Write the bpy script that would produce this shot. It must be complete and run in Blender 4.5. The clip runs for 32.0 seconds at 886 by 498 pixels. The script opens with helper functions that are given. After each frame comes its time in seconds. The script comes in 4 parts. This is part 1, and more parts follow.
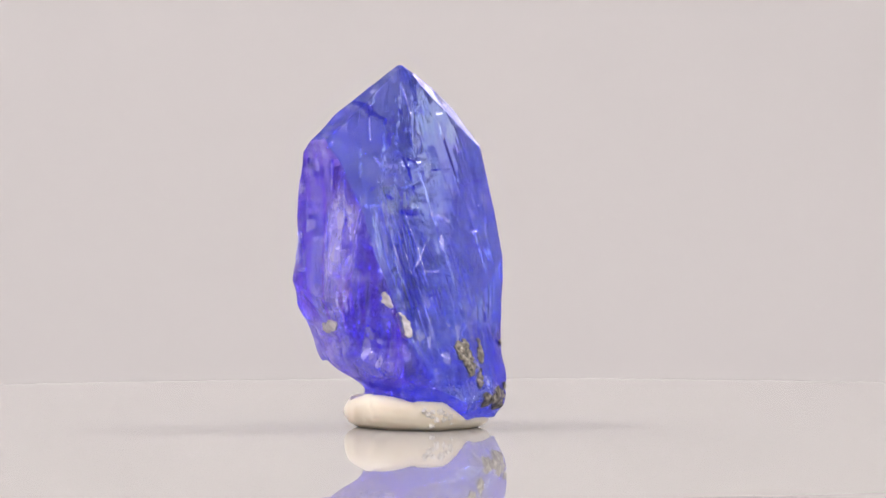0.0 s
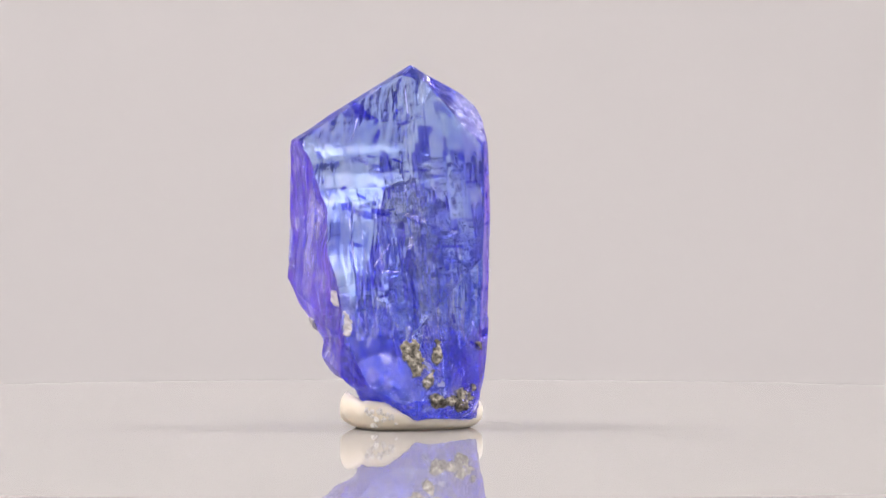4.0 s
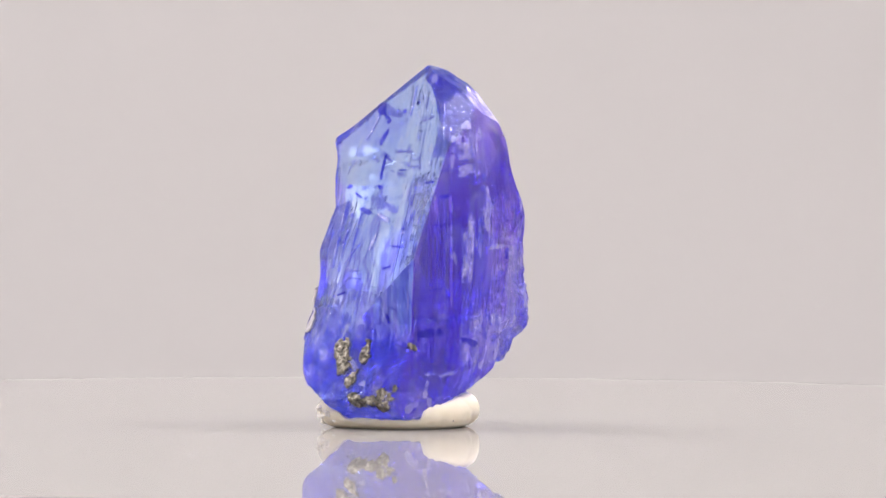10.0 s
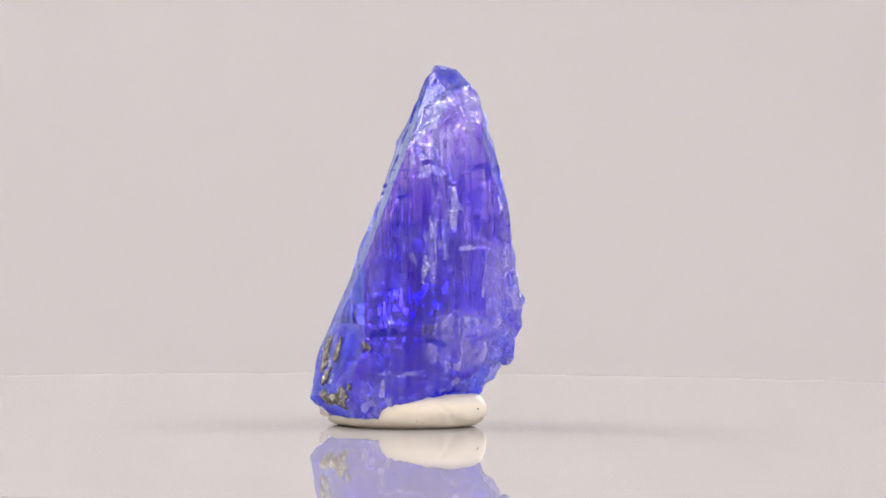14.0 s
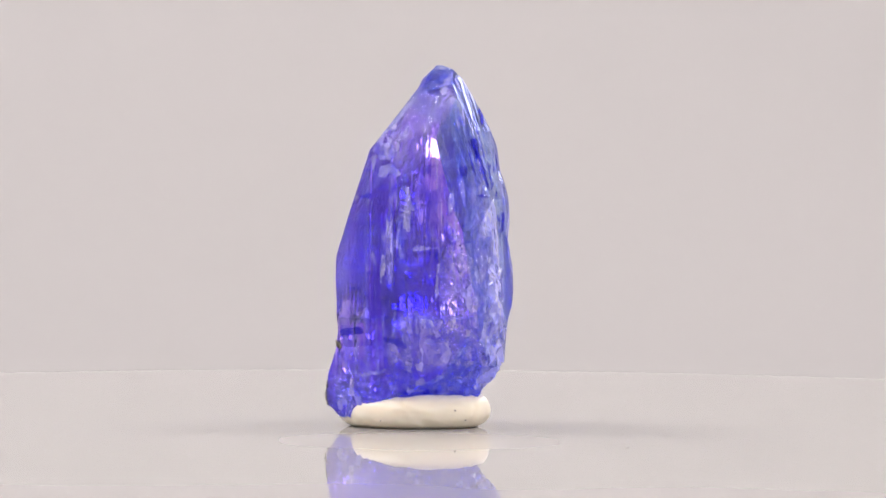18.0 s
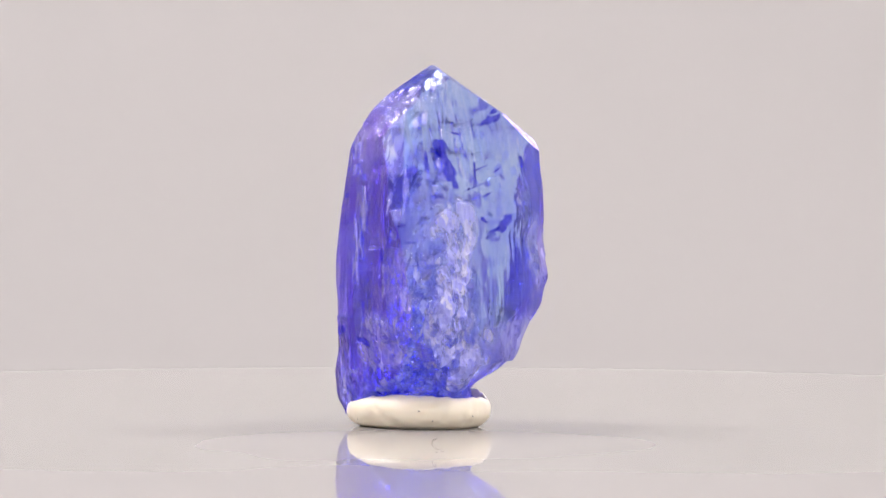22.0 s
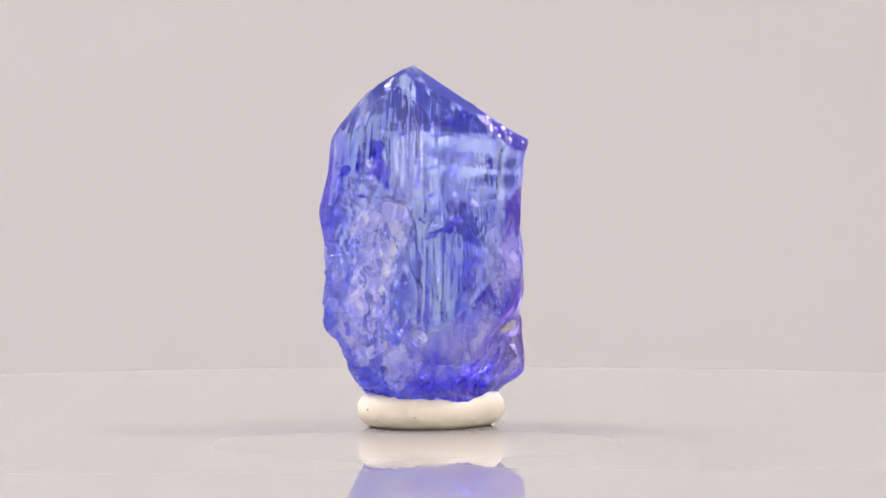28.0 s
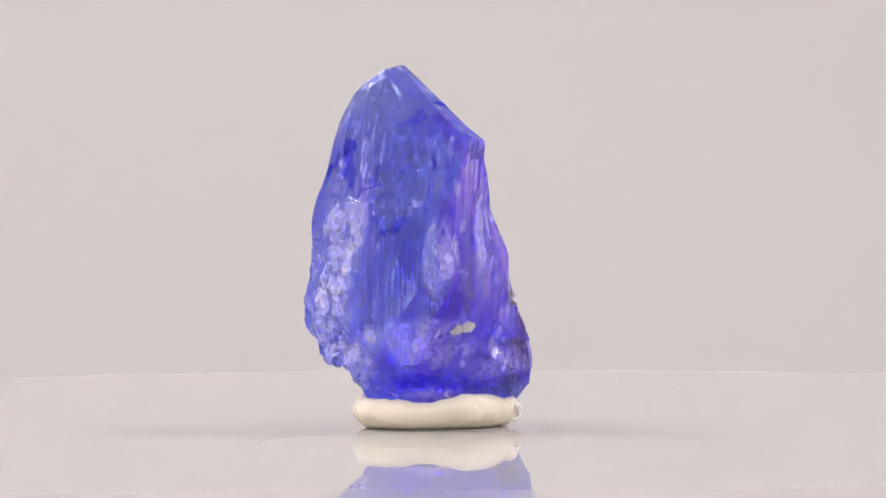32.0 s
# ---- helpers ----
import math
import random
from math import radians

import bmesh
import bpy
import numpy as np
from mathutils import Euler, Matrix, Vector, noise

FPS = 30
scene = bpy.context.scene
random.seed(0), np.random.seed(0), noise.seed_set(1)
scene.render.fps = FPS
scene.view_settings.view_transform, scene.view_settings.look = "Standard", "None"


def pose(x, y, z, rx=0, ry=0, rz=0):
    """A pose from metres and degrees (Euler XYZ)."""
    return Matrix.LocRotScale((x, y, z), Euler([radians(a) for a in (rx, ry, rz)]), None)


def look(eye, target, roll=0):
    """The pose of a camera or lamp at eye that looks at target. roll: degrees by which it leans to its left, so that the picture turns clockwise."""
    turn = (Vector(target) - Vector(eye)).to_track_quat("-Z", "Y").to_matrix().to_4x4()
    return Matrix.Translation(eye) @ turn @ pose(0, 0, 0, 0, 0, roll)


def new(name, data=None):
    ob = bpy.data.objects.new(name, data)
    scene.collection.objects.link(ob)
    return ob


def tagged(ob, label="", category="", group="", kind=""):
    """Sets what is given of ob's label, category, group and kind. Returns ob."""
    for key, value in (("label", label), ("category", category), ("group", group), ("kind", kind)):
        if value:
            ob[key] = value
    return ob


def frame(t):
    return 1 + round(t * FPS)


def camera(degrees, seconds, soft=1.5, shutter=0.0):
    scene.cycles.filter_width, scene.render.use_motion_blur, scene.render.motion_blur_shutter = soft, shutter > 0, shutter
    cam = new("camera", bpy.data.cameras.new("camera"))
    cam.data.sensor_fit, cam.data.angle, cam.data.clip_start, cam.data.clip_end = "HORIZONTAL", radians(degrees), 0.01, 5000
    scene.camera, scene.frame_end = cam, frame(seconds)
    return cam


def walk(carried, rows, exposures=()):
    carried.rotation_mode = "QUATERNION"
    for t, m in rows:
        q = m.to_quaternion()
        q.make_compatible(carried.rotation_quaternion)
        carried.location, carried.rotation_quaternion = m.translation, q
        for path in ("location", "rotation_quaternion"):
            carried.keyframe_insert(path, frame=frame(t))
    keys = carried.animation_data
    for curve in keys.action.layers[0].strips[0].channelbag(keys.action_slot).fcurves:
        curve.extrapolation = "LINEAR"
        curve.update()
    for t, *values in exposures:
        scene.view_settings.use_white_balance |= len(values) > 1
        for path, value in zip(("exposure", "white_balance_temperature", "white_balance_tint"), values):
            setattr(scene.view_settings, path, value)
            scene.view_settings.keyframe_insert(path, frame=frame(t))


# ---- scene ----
# ---- camera: still, slightly above a slowly turning glossy plate ----
TURN = 8.6673            # degrees a second, clockwise from above
MM = 0.001
EYE = (0.00144, -0.3346, 0.02077)
from mathutils import kdtree

cam = camera(8.56, 32.0)
CAM_POSE = pose(*EYE, 88.22, 0, 0)
walk(cam, [(0.0, CAM_POSE), (32.0, CAM_POSE)])

# ---- light: a small white photo booth with a softbox over each side, one over the camera and two small ones behind the stone ----
world = bpy.data.worlds.new("booth_light")
scene.world = world
world.use_nodes = True
world.node_tree.nodes["Background"].inputs["Color"].default_value = (1.0, 0.98, 0.97, 1)
world.node_tree.nodes["Background"].inputs["Strength"].default_value = 0.05


def softbox(name, eye, target, width, height, watts, color):
    data = bpy.data.lights.new(name, "AREA")
    data.shape, data.size, data.size_y = "RECTANGLE", width, height
    data.energy, data.color = watts, color
    ob = new(name, data)
    ob.matrix_world = look(eye, target)
    return ob


for name, x, watts in (("softbox_left", -0.30, 2.0), ("softbox_right", 0.35, 2.35)):
    softbox(name, (x, 0.03, 0.46), (0.3 * x, 0.14, 0), 0.11, 0.26, watts, (1.0, 0.955, 0.955))
softbox("softbox_front", (0.09, -0.45, 0.21), (0, 0, 0.01), 0.44, 0.18, 0.80, (1.0, 0.955, 0.95))
softbox("softbox_back_left", (-0.32, 0.25, 0.34), (0, 0, 0.01), 0.16, 0.16, 0.45, (1.0, 0.94, 0.945))
softbox("softbox_back_right", (0.125, 0.37, 0.10), (0, 0, 0.01), 0.09, 0.09, 0.12, (1.0, 0.94, 0.945))
scene.view_settings.exposure = 0.29
scene.cycles.max_bounces = scene.cycles.transmission_bounces = scene.cycles.glossy_bounces = 24   # long ways inside the stone
scene.cycles.transparent_max_bounces = 24


# ---- materials ----
class Nodes:
    """Short hand for a node material."""

    def __init__(self, name):
        self.mat = bpy.data.materials.new(name)
        self.mat.use_nodes = True
        self.tree = self.mat.node_tree
        self.bsdf = self.tree.nodes["Principled BSDF"]
        self.out = self.tree.nodes["Material Output"]

    def add(self, kind, **inputs):
        node = self.tree.nodes.new(kind)
        for key, value in inputs.items():
            node.inputs[key.replace("_", " ")].default_value = value
        return node

    def link(self, a, b):
        self.tree.links.new(a, b)

    def coords(self, scale=(1, 1, 1)):
        tex, mapping = self.add("ShaderNodeTexCoord"), self.add("ShaderNodeMapping")
        mapping.inputs["Scale"].default_value = scale
        self.link(tex.outputs["Object"], mapping.inputs["Vector"])
        return mapping.outputs["Vector"]

    def noise(self, scale, detail=3.0, stretch=(1, 1, 1), rough=0.5, distortion=0.0):
        node = self.add("ShaderNodeTexNoise", Scale=scale, Detail=detail, Roughness=rough, Distortion=distortion)
        self.link(self.coords(stretch), node.inputs["Vector"])
        return node.outputs["Fac"]

    def ramp(self, value, *stops):
        node = self.add("ShaderNodeValToRGB")
        ramp = node.color_ramp
        ramp.elements[0].position, ramp.elements[0].color = stops[0][0], (*stops[0][1], 1)
        ramp.elements[1].position, ramp.elements[1].color = stops[-1][0], (*stops[-1][1], 1)
        for place, color in stops[1:-1]:
            ramp.elements.new(place).color = (*color, 1)
        self.link(value, node.inputs["Fac"])
        return node.outputs["Color"]

    def mix(self, fac, a, b, mode="MIX"):
        node = self.add("ShaderNodeMix")
        node.data_type, node.blend_type = "RGBA", mode
        for socket, value in ((node.inputs[0], fac), (node.inputs[6], a), (node.inputs[7], b)):
            if hasattr(value, "is_output"):
                self.link(value, socket)
            else:
                socket.default_value = value if isinstance(value, float) else (*value, 1)
        return node.outputs[2]

    def maths(self, op, a, b=0.0):
        node = self.add("ShaderNodeMath")
        node.operation = op
        for socket, value in zip(node.inputs, (a, b)):
            if hasattr(value, "is_output"):
                self.link(value, socket)
            else:
                socket.default_value = value
        return node.outputs[0]

    def attribute(self, name):
        node = self.add("ShaderNodeAttribute")
        node.attribute_name = name
        return node.outputs["Fac"]

    def bump(self, height, distance, strength=1.0, normal=None):
        node = self.add("ShaderNodeBump", Strength=strength, Distance=distance)
        self.link(height, node.inputs["Height"])
        if normal:
            self.link(normal, node.inputs["Normal"])
        return node.outputs["Normal"]

    def set(self, **inputs):
        for key, value in inputs.items():
            socket = self.bsdf.inputs[key.replace("_", " ")]
            if hasattr(value, "is_output"):
                self.link(value, socket)
            else:
                socket.default_value = value
        return self


def grey(v):
    return (v, v, v)


def paper_material(name, color):
    n = Nodes(name)
    fibre = n.noise(700.0, 4.0)
    n.set(Base_Color=n.ramp(fibre, (0.3, tuple(c * 0.997 for c in color)), (0.7, color)), Roughness=0.9)
    return n.mat


BOARD = paper_material("pale_grey_board", (0.437, 0.423, 0.418))
FABRIC = paper_material("white_drum_paint", (0.72, 0.70, 0.70))
CLOTH = paper_material("white_booth_cloth", (0.80, 0.785, 0.78))


def acrylic_material():
    n = Nodes("white_acrylic")
    haze = n.noise(60.0, 3.0)
    n.set(Base_Color=n.ramp(haze, (0.3, (0.378, 0.364, 0.354)), (0.7, (0.390, 0.376, 0.366))), Roughness=0.015, IOR=1.49)
    # a thin film of dust dulls the gloss
    dull, both = n.add("ShaderNodeBsdfDiffuse"), n.add("ShaderNodeMixShader", Fac=0.22)
    dull.inputs["Color"].default_value = (0.335, 0.323, 0.314, 1)
    n.link(n.bsdf.outputs[0], both.inputs[1])
    n.link(dull.outputs[0], both.inputs[2])
    n.link(both.outputs[0], n.out.inputs["Surface"])
    return n.mat


ACRYLIC = acrylic_material()


def crystal_material():
    n = Nodes("tanzanite")
    violet, frost, milk, clear = n.attribute("violet"), n.attribute("frost"), n.attribute("milk"), n.attribute("clear")
    place = n.coords((1000, 1000, 1000))
    split = n.add("ShaderNodeSeparateXYZ")
    n.link(place, split.inputs[0])
    z = split.outputs[2]

    def along(azimuth):
        dot = n.add("ShaderNodeVectorMath")
        dot.operation = "DOT_PRODUCT"
        dot.inputs[1].default_value = (math.sin(radians(azimuth)), -math.cos(radians(azimuth)), 0)
        n.link(place, dot.inputs[0])
        return dot.outputs["Value"]

    def lanes(u, width, length, seed):
        """Upright strips of uneven width that change their shade at uneven heights."""
        cells = n.add("ShaderNodeTexVoronoi", Scale=1.0 / width)
        cells.voronoi_dimensions = "1D"
        n.link(u, cells.inputs["W"])
        first = n.add("ShaderNodeTexWhiteNoise")
        first.noise_dimensions = "1D"
        n.link(n.maths("ADD", cells.outputs["W"], seed), first.inputs["W"])
        level = n.maths("FLOOR", n.maths("ADD", n.maths("DIVIDE", z, length), n.maths("MULTIPLY", first.outputs["Value"], 9.0)))
        second, both = n.add("ShaderNodeTexWhiteNoise"), n.add("ShaderNodeCombineXYZ")
        n.link(cells.outputs["W"], both.inputs[0])
        n.link(level, both.inputs[1])
        both.inputs[2].default_value = seed
        n.link(both.outputs[0], second.inputs["Vector"])
        return second.outputs["Value"]

    across_a, across_b = along(143), along(41)
    shade = []
    for u, seed in ((across_a, 0.0), (across_b, 5.0)):
        wide, thin = lanes(u, 0.95, 19.0, seed + 1.3), lanes(u, 0.20, 13.0, seed + 2.7)
        shade.append(n.maths("ADD", n.maths("MULTIPLY", wide, 0.55), n.maths("MULTIPLY", thin, 0.45)))
    pick = n.ramp(violet, (0.45, grey(0)), (0.55, grey(1)))
    shade = n.mix(pick, shade[0], shade[1])
    zones = n.noise(1.0, 7.0, (420, 420, 75), 0.72, 0.25)
    blue = n.ramp(zones, (0.32, (0.04, 0.12, 1.0)), (0.45, (0.14, 0.31, 1.0)), (0.54, (0.28, 0.50, 1.0)), (0.68, (0.55, 0.74, 1.0)))
    purple = n.ramp(zones, (0.32, (0.22, 0.05, 0.97)), (0.47, (0.38, 0.13, 1.0)), (0.56, (0.52, 0.25, 1.0)), (0.70, (0.70, 0.50, 1.0)))
    base = n.mix(violet, blue, purple)
    base = n.mix(n.maths("MULTIPLY", n.ramp(shade, (0.60, grey(0)), (0.66, grey(1))), 0.6), base, n.mix(violet, (0.70, 0.79, 1.0), (0.76, 0.70, 1.0)))
    base = n.mix(n.maths("MULTIPLY", n.ramp(shade, (0.30, grey(1)), (0.36, grey(0))), 0.25), base, (0.10, 0.07, 1.0))
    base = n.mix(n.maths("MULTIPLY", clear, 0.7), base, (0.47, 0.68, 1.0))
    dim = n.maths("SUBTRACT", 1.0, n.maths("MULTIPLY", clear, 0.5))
    deep = n.maths("MULTIPLY", n.maths("MULTIPLY", n.attribute("deep"), dim), n.ramp(n.noise(1.0, 5.0, (1100, 1100, 150), 0.72), (0.38, grey(0.25)), (0.50, grey(1))))
    base = n.mix(n.maths("MULTIPLY", deep, 0.8), base, n.mix(violet, (0.04, 0.05, 1.0), (0.12, 0.035, 0.95)))
    # fine upright scratches, pale and dark
    scratch = n.noise(1.0, 4.0, (3000, 3000, 95), 0.7)
    base = n.mix(n.maths("MULTIPLY", n.ramp(scratch, (0.60, grey(0)), (0.63, grey(1))), n.maths("MULTIPLY", dim, 0.65)), base, (0.92, 0.90, 1.0))
    base = n.mix(n.maths("MULTIPLY", n.ramp(scratch, (0.35, grey(1)), (0.38, grey(0))), n.maths("MULTIPLY", dim, 0.4)), base, (0.12, 0.07, 0.95))
    # the lower end is more deeply coloured
    low = n.maths("ADD", n.maths("MULTIPLY", z, 0.1), n.maths("MULTIPLY", n.noise(1.0, 3.0, (300, 300, 300)), 0.5))
    base = n.mix(n.maths("MULTIPLY", n.ramp(low, (0.66, grey(1)), (0.92, grey(0))), 0.4), base, (0.06, 0.05, 1.0))
    # short dark cracks
    crack = n.add("ShaderNodeCombineXYZ")
    n.link(n.maths("ADD", n.maths("MULTIPLY", across_a, 1.3), n.maths("MULTIPLY", z, 0.7)), crack.inputs[0])
    n.link(n.maths("MULTIPLY", across_b, 1.3), crack.inputs[1])
    n.link(n.maths("MULTIPLY", z, 5.6), crack.inputs[2])
    dash = n.add("ShaderNodeTexNoise", Scale=1.0, Detail=3.0, Roughness=0.6)
    n.link(crack.outputs[0], dash.inputs["Vector"])
    base = n.mix(n.maths("MULTIPLY", n.ramp(dash.outputs["Fac"], (0.615, grey(0)), (0.625, grey(1))), 0.3), base, (0.09, 0.05, 0.66))
    # shattered and milky skin in small facets
    facets = n.add("ShaderNodeTexVoronoi", Scale=1.0)
    warp, shift = n.add("ShaderNodeTexNoise", Scale=1.0, Detail=3.0, Roughness=0.6), n.add("ShaderNodeVectorMath")
    shift.operation = "MULTIPLY_ADD"
    n.link(n.coords((1500, 1500, 900)), warp.inputs["Vector"])
    n.link(warp.outputs["Color"], shift.inputs[0])
    shift.inputs[1].default_value = (0.9, 0.9, 0.9)
    n.link(n.coords((2500, 2500, 1500)), shift.inputs[2])
    n.link(shift.outputs[0], facets.inputs["Vector"])
    chance = n.add("ShaderNodeSeparateColor")
    n.link(facets.outputs["Color"], chance.inputs[0])
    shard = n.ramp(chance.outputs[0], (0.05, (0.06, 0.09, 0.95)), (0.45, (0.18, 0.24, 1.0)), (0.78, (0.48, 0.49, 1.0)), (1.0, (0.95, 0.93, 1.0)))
    pale = n.noise(1.0, 6.0, (1100, 1100, 600), 0.7, 0.5)
    broken = n.maths("MULTIPLY", frost, n.ramp(pale, (0.40, grey(0)), (0.47, grey(1))))
    cover = n.maths("MULTIPLY", milk, n.ramp(pale, (0.34, grey(0)), (0.50, grey(1))))
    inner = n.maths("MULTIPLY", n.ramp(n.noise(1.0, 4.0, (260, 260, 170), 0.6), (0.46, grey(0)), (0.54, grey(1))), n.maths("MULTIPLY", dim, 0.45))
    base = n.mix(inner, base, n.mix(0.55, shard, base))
    # glints painted as near-white colour on a few scattered facets
    painted_sparkle = n.maths("MULTIPLY", n.ramp(chance.outputs[1], (0.90, grey(0)), (0.93, grey(1))), n.maths("MULTIPLY", inner, 0.9))
    base = n.mix(painted_sparkle, base, (0.90, 0.93, 1.0))
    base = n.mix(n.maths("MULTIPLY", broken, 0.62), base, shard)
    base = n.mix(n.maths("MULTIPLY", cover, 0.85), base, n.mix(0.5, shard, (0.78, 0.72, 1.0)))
    grooves = n.noise(1.0, 4.0, (4200, 4200, 40), 0.6)
    relief = n.bump(n.maths("MULTIPLY", facets.outputs["Distance"], n.maths("MAXIMUM", n.maths("MAXIMUM", broken, cover), n.maths("MULTIPLY", inner, 0.12))), 0.0003, 0.9)
    relief = n.bump(n.maths("MULTIPLY", shade, n.maths("ADD", 0.25, dim)), 0.000025, 0.5, relief)
    relief = n.bump(grooves, 0.00001, 0.35, relief)
    # the stone itself: tinted a little at every meeting with its skin, so that long ways inside come out deep
    tint = n.add("ShaderNodeGamma", Gamma=0.44)
    n.link(base, tint.inputs["Color"])
    glass = n.add("ShaderNodeBsdfGlass", IOR=1.69)
    n.link(tint.outputs[0], glass.inputs["Color"])
    n.link(n.mix(cover, grey(0.0), grey(0.35)), glass.inputs["Roughness"])
    n.link(relief, glass.inputs["Normal"])
    n.tree.nodes.remove(n.bsdf)
    skin, both = n.add("ShaderNodeBsdfPrincipled", IOR=1.69), n.add("ShaderNodeMixShader")
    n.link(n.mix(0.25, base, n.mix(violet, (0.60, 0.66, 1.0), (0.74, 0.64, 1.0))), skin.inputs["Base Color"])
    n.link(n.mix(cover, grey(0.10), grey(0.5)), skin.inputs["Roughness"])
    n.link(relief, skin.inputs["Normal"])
    n.link(n.maths("ADD", n.maths("SUBTRACT", 0.085, n.maths("MULTIPLY", clear, 0.05)), n.maths("ADD", n.maths("MULTIPLY", broken, 0.16), n.maths("ADD", n.maths("MULTIPLY", cover, 0.42), n.maths("MULTIPLY", painted_sparkle, 0.5)))), both.inputs["Fac"])
    n.link(glass.outputs[0], both.inputs[1])
    n.link(skin.outputs[0], both.inputs[2])
    n.link(both.outputs[0], n.out.inputs["Surface"])
    return n.mat


CRYSTAL = crystal_material()


def zone_material():
    n = Nodes("deep_violet_zone")
    clear = n.add("ShaderNodeBsdfTransparent")
    tint = n.noise(1.0, 4.0, (500, 500, 70), 0.6, 0.5)
    n.link(n.ramp(tint, (0.42, (0.30, 0.24, 0.84)), (0.50, (0.72, 0.74, 0.98))), clear.inputs["Color"])
    n.link(clear.outputs[0], n.out.inputs["Surface"])
    return n.mat


ZONE = zone_material()


def veil_material():
    n = Nodes("healed_fracture")
    hue = n.add("ShaderNodeObjectInfo")
    n.set(Base_Color=n.ramp(hue.outputs["Random"], (0.0, (1.0, 0.72, 0.86)), (0.12, (0.90, 0.88, 1.0)), (0.8, (0.86, 0.90, 1.0)), (1.0, (0.62, 0.90, 1.0))), Metallic=1.0, Roughness=0.12, Normal=n.bump(n.noise(1.0, 3.0, (1600, 1600, 1600)), 0.0003, 0.8))
    clear, both = n.add("ShaderNodeBsdfTransparent"), n.add("ShaderNodeMixShader")
    clear.inputs["Color"].default_value = (0.86, 0.86, 1.0, 1)
    n.link(n.ramp(n.noise(1.0, 5.0, (1700, 1700, 1700), 0.7), (0.50, grey(0.02)), (0.58, grey(0.85))), both.inputs["Fac"])
    n.link(clear.outputs[0], both.inputs[1])
    n.link(n.bsdf.outputs[0], both.inputs[2])
    n.link(both.outputs[0], n.out.inputs["Surface"])
    return n.mat


VEIL = veil_material()


def graphite_material():
    n = Nodes("graphite_flakes")
    grain = n.noise(3500.0, 4.0)
    n.set(Base_Color=n.ramp(grain, (0.35, (0.05, 0.048, 0.04)), (0.55, (0.22, 0.20, 0.165)), (0.75, (0.55, 0.52, 0.45))), Metallic=0.8, Roughness=0.38,
          Normal=n.bump(grain, 0.0001, 0.9))
    return n.mat


GRAPHITE = graphite_material()


def skin_material(name, tint, gloss, rough, relief):
    """What lies in the stone's skin: lets light through in its tint and shines a little."""
    n = Nodes(name)
    clear, shine, both = n.add("ShaderNodeBsdfTransparent"), n.add("ShaderNodeBsdfGlossy", Roughness=rough), n.add("ShaderNodeMixShader")
    n.link(tint(n), clear.inputs["Color"])
    shine.inputs["Color"].default_value = (0.86, 0.86, 1.0, 1)
    grain = n.noise(1.0, 4.0, (2200, 2200, 900), 0.7)
    n.link(n.bump(grain, relief, 0.8), shine.inputs["Normal"])
    n.link(n.ramp(grain, (0.40, grey(gloss * 0.3)), (0.62, grey(gloss))), both.inputs["Fac"])
    n.link(clear.outputs[0], both.inputs[1])
    n.link(shine.outputs[0], both.inputs[2])
    n.tree.nodes.remove(n.bsdf)
    n.link(both.outputs[0], n.out.inputs["Surface"])
    return n.mat


def step_tint(n):
    shade = n.add("ShaderNodeObjectInfo")
    return n.ramp(shade.outputs["Random"], (0.1, (0.80, 0.82, 1.0)), (0.5, (0.90, 0.92, 1.0)), (0.9, (0.97, 0.98, 1.0)))


def chip_tint(n):
    return n.ramp(n.noise(1.0, 3.0, (1500, 1500, 300)), (0.35, (0.30, 0.28, 0.82)), (0.65, (0.52, 0.52, 0.94)))


def feather_tint(n):
    return n.ramp(n.noise(1.0, 4.0, (2200, 2200, 900), 0.7), (0.40, (0.62, 0.64, 0.99)), (0.66, (0.92, 0.92, 1.0)))


STEP = skin_material("pale_growth_step", step_tint, 0.08, 0.05, 0.00005)
CHIP = skin_material("deep_violet_chip", chip_tint, 0.06, 0.10, 0.0001)
FEATHER = skin_material("pale_feather", feather_tint, 0.38, 0.16, 0.0002)


def matrix_material():
    n = Nodes("pale_matrix")
    grain = n.noise(2600.0, 5.0)
    n.set(Base_Color=n.ramp(grain, (0.3, (0.34, 0.31, 0.32)), (0.5, (0.58, 0.54, 0.56)), (0.75, (0.80, 0.77, 0.82))), Roughness=0.45, Transmission_Weight=0.25,
          Normal=n.bump(grain, 0.00012, 0.9))
    return n.mat


MATRIX = matrix_material()


def putty_material():
    n = Nodes("ivory_putty")
    mottle, fine = n.noise(350.0, 4.0), n.noise(2200.0, 4.0)
    base = n.ramp(mottle, (0.3, (0.80, 0.715, 0.565)), (0.7, (0.86, 0.785, 0.64)))
    n.set(Base_Color=base, Roughness=0.42, Subsurface_Weight=0.25, Subsurface_Radius=(0.001, 0.0008, 0.0006), Subsurface_Scale=0.6,
          Normal=n.bump(fine, 0.00006, 0.35, n.bump(mottle, 0.0002, 0.3)))
    return n.mat


PUTTY = putty_material()


def crumb_material():
    n = Nodes("crumbled_putty")
    grain = n.noise(2600.0, 5.0)
    n.set(Base_Color=n.ramp(grain, (0.32, (0.52, 0.49, 0.45)), (0.5, (0.78, 0.74, 0.68)), (0.75, (0.88, 0.86, 0.82))), Roughness=0.6, Normal=n.bump(grain, 0.00012, 0.9))
    return n.mat


CRUMB = crumb_material()


def dust_material(name, color):
    n = Nodes(name)
    n.set(Base_Color=n.ramp(n.noise(6000.0), (0.3, tuple(c * 0.6 for c in color)), (0.7, color)), Roughness=0.7)
    return n.mat


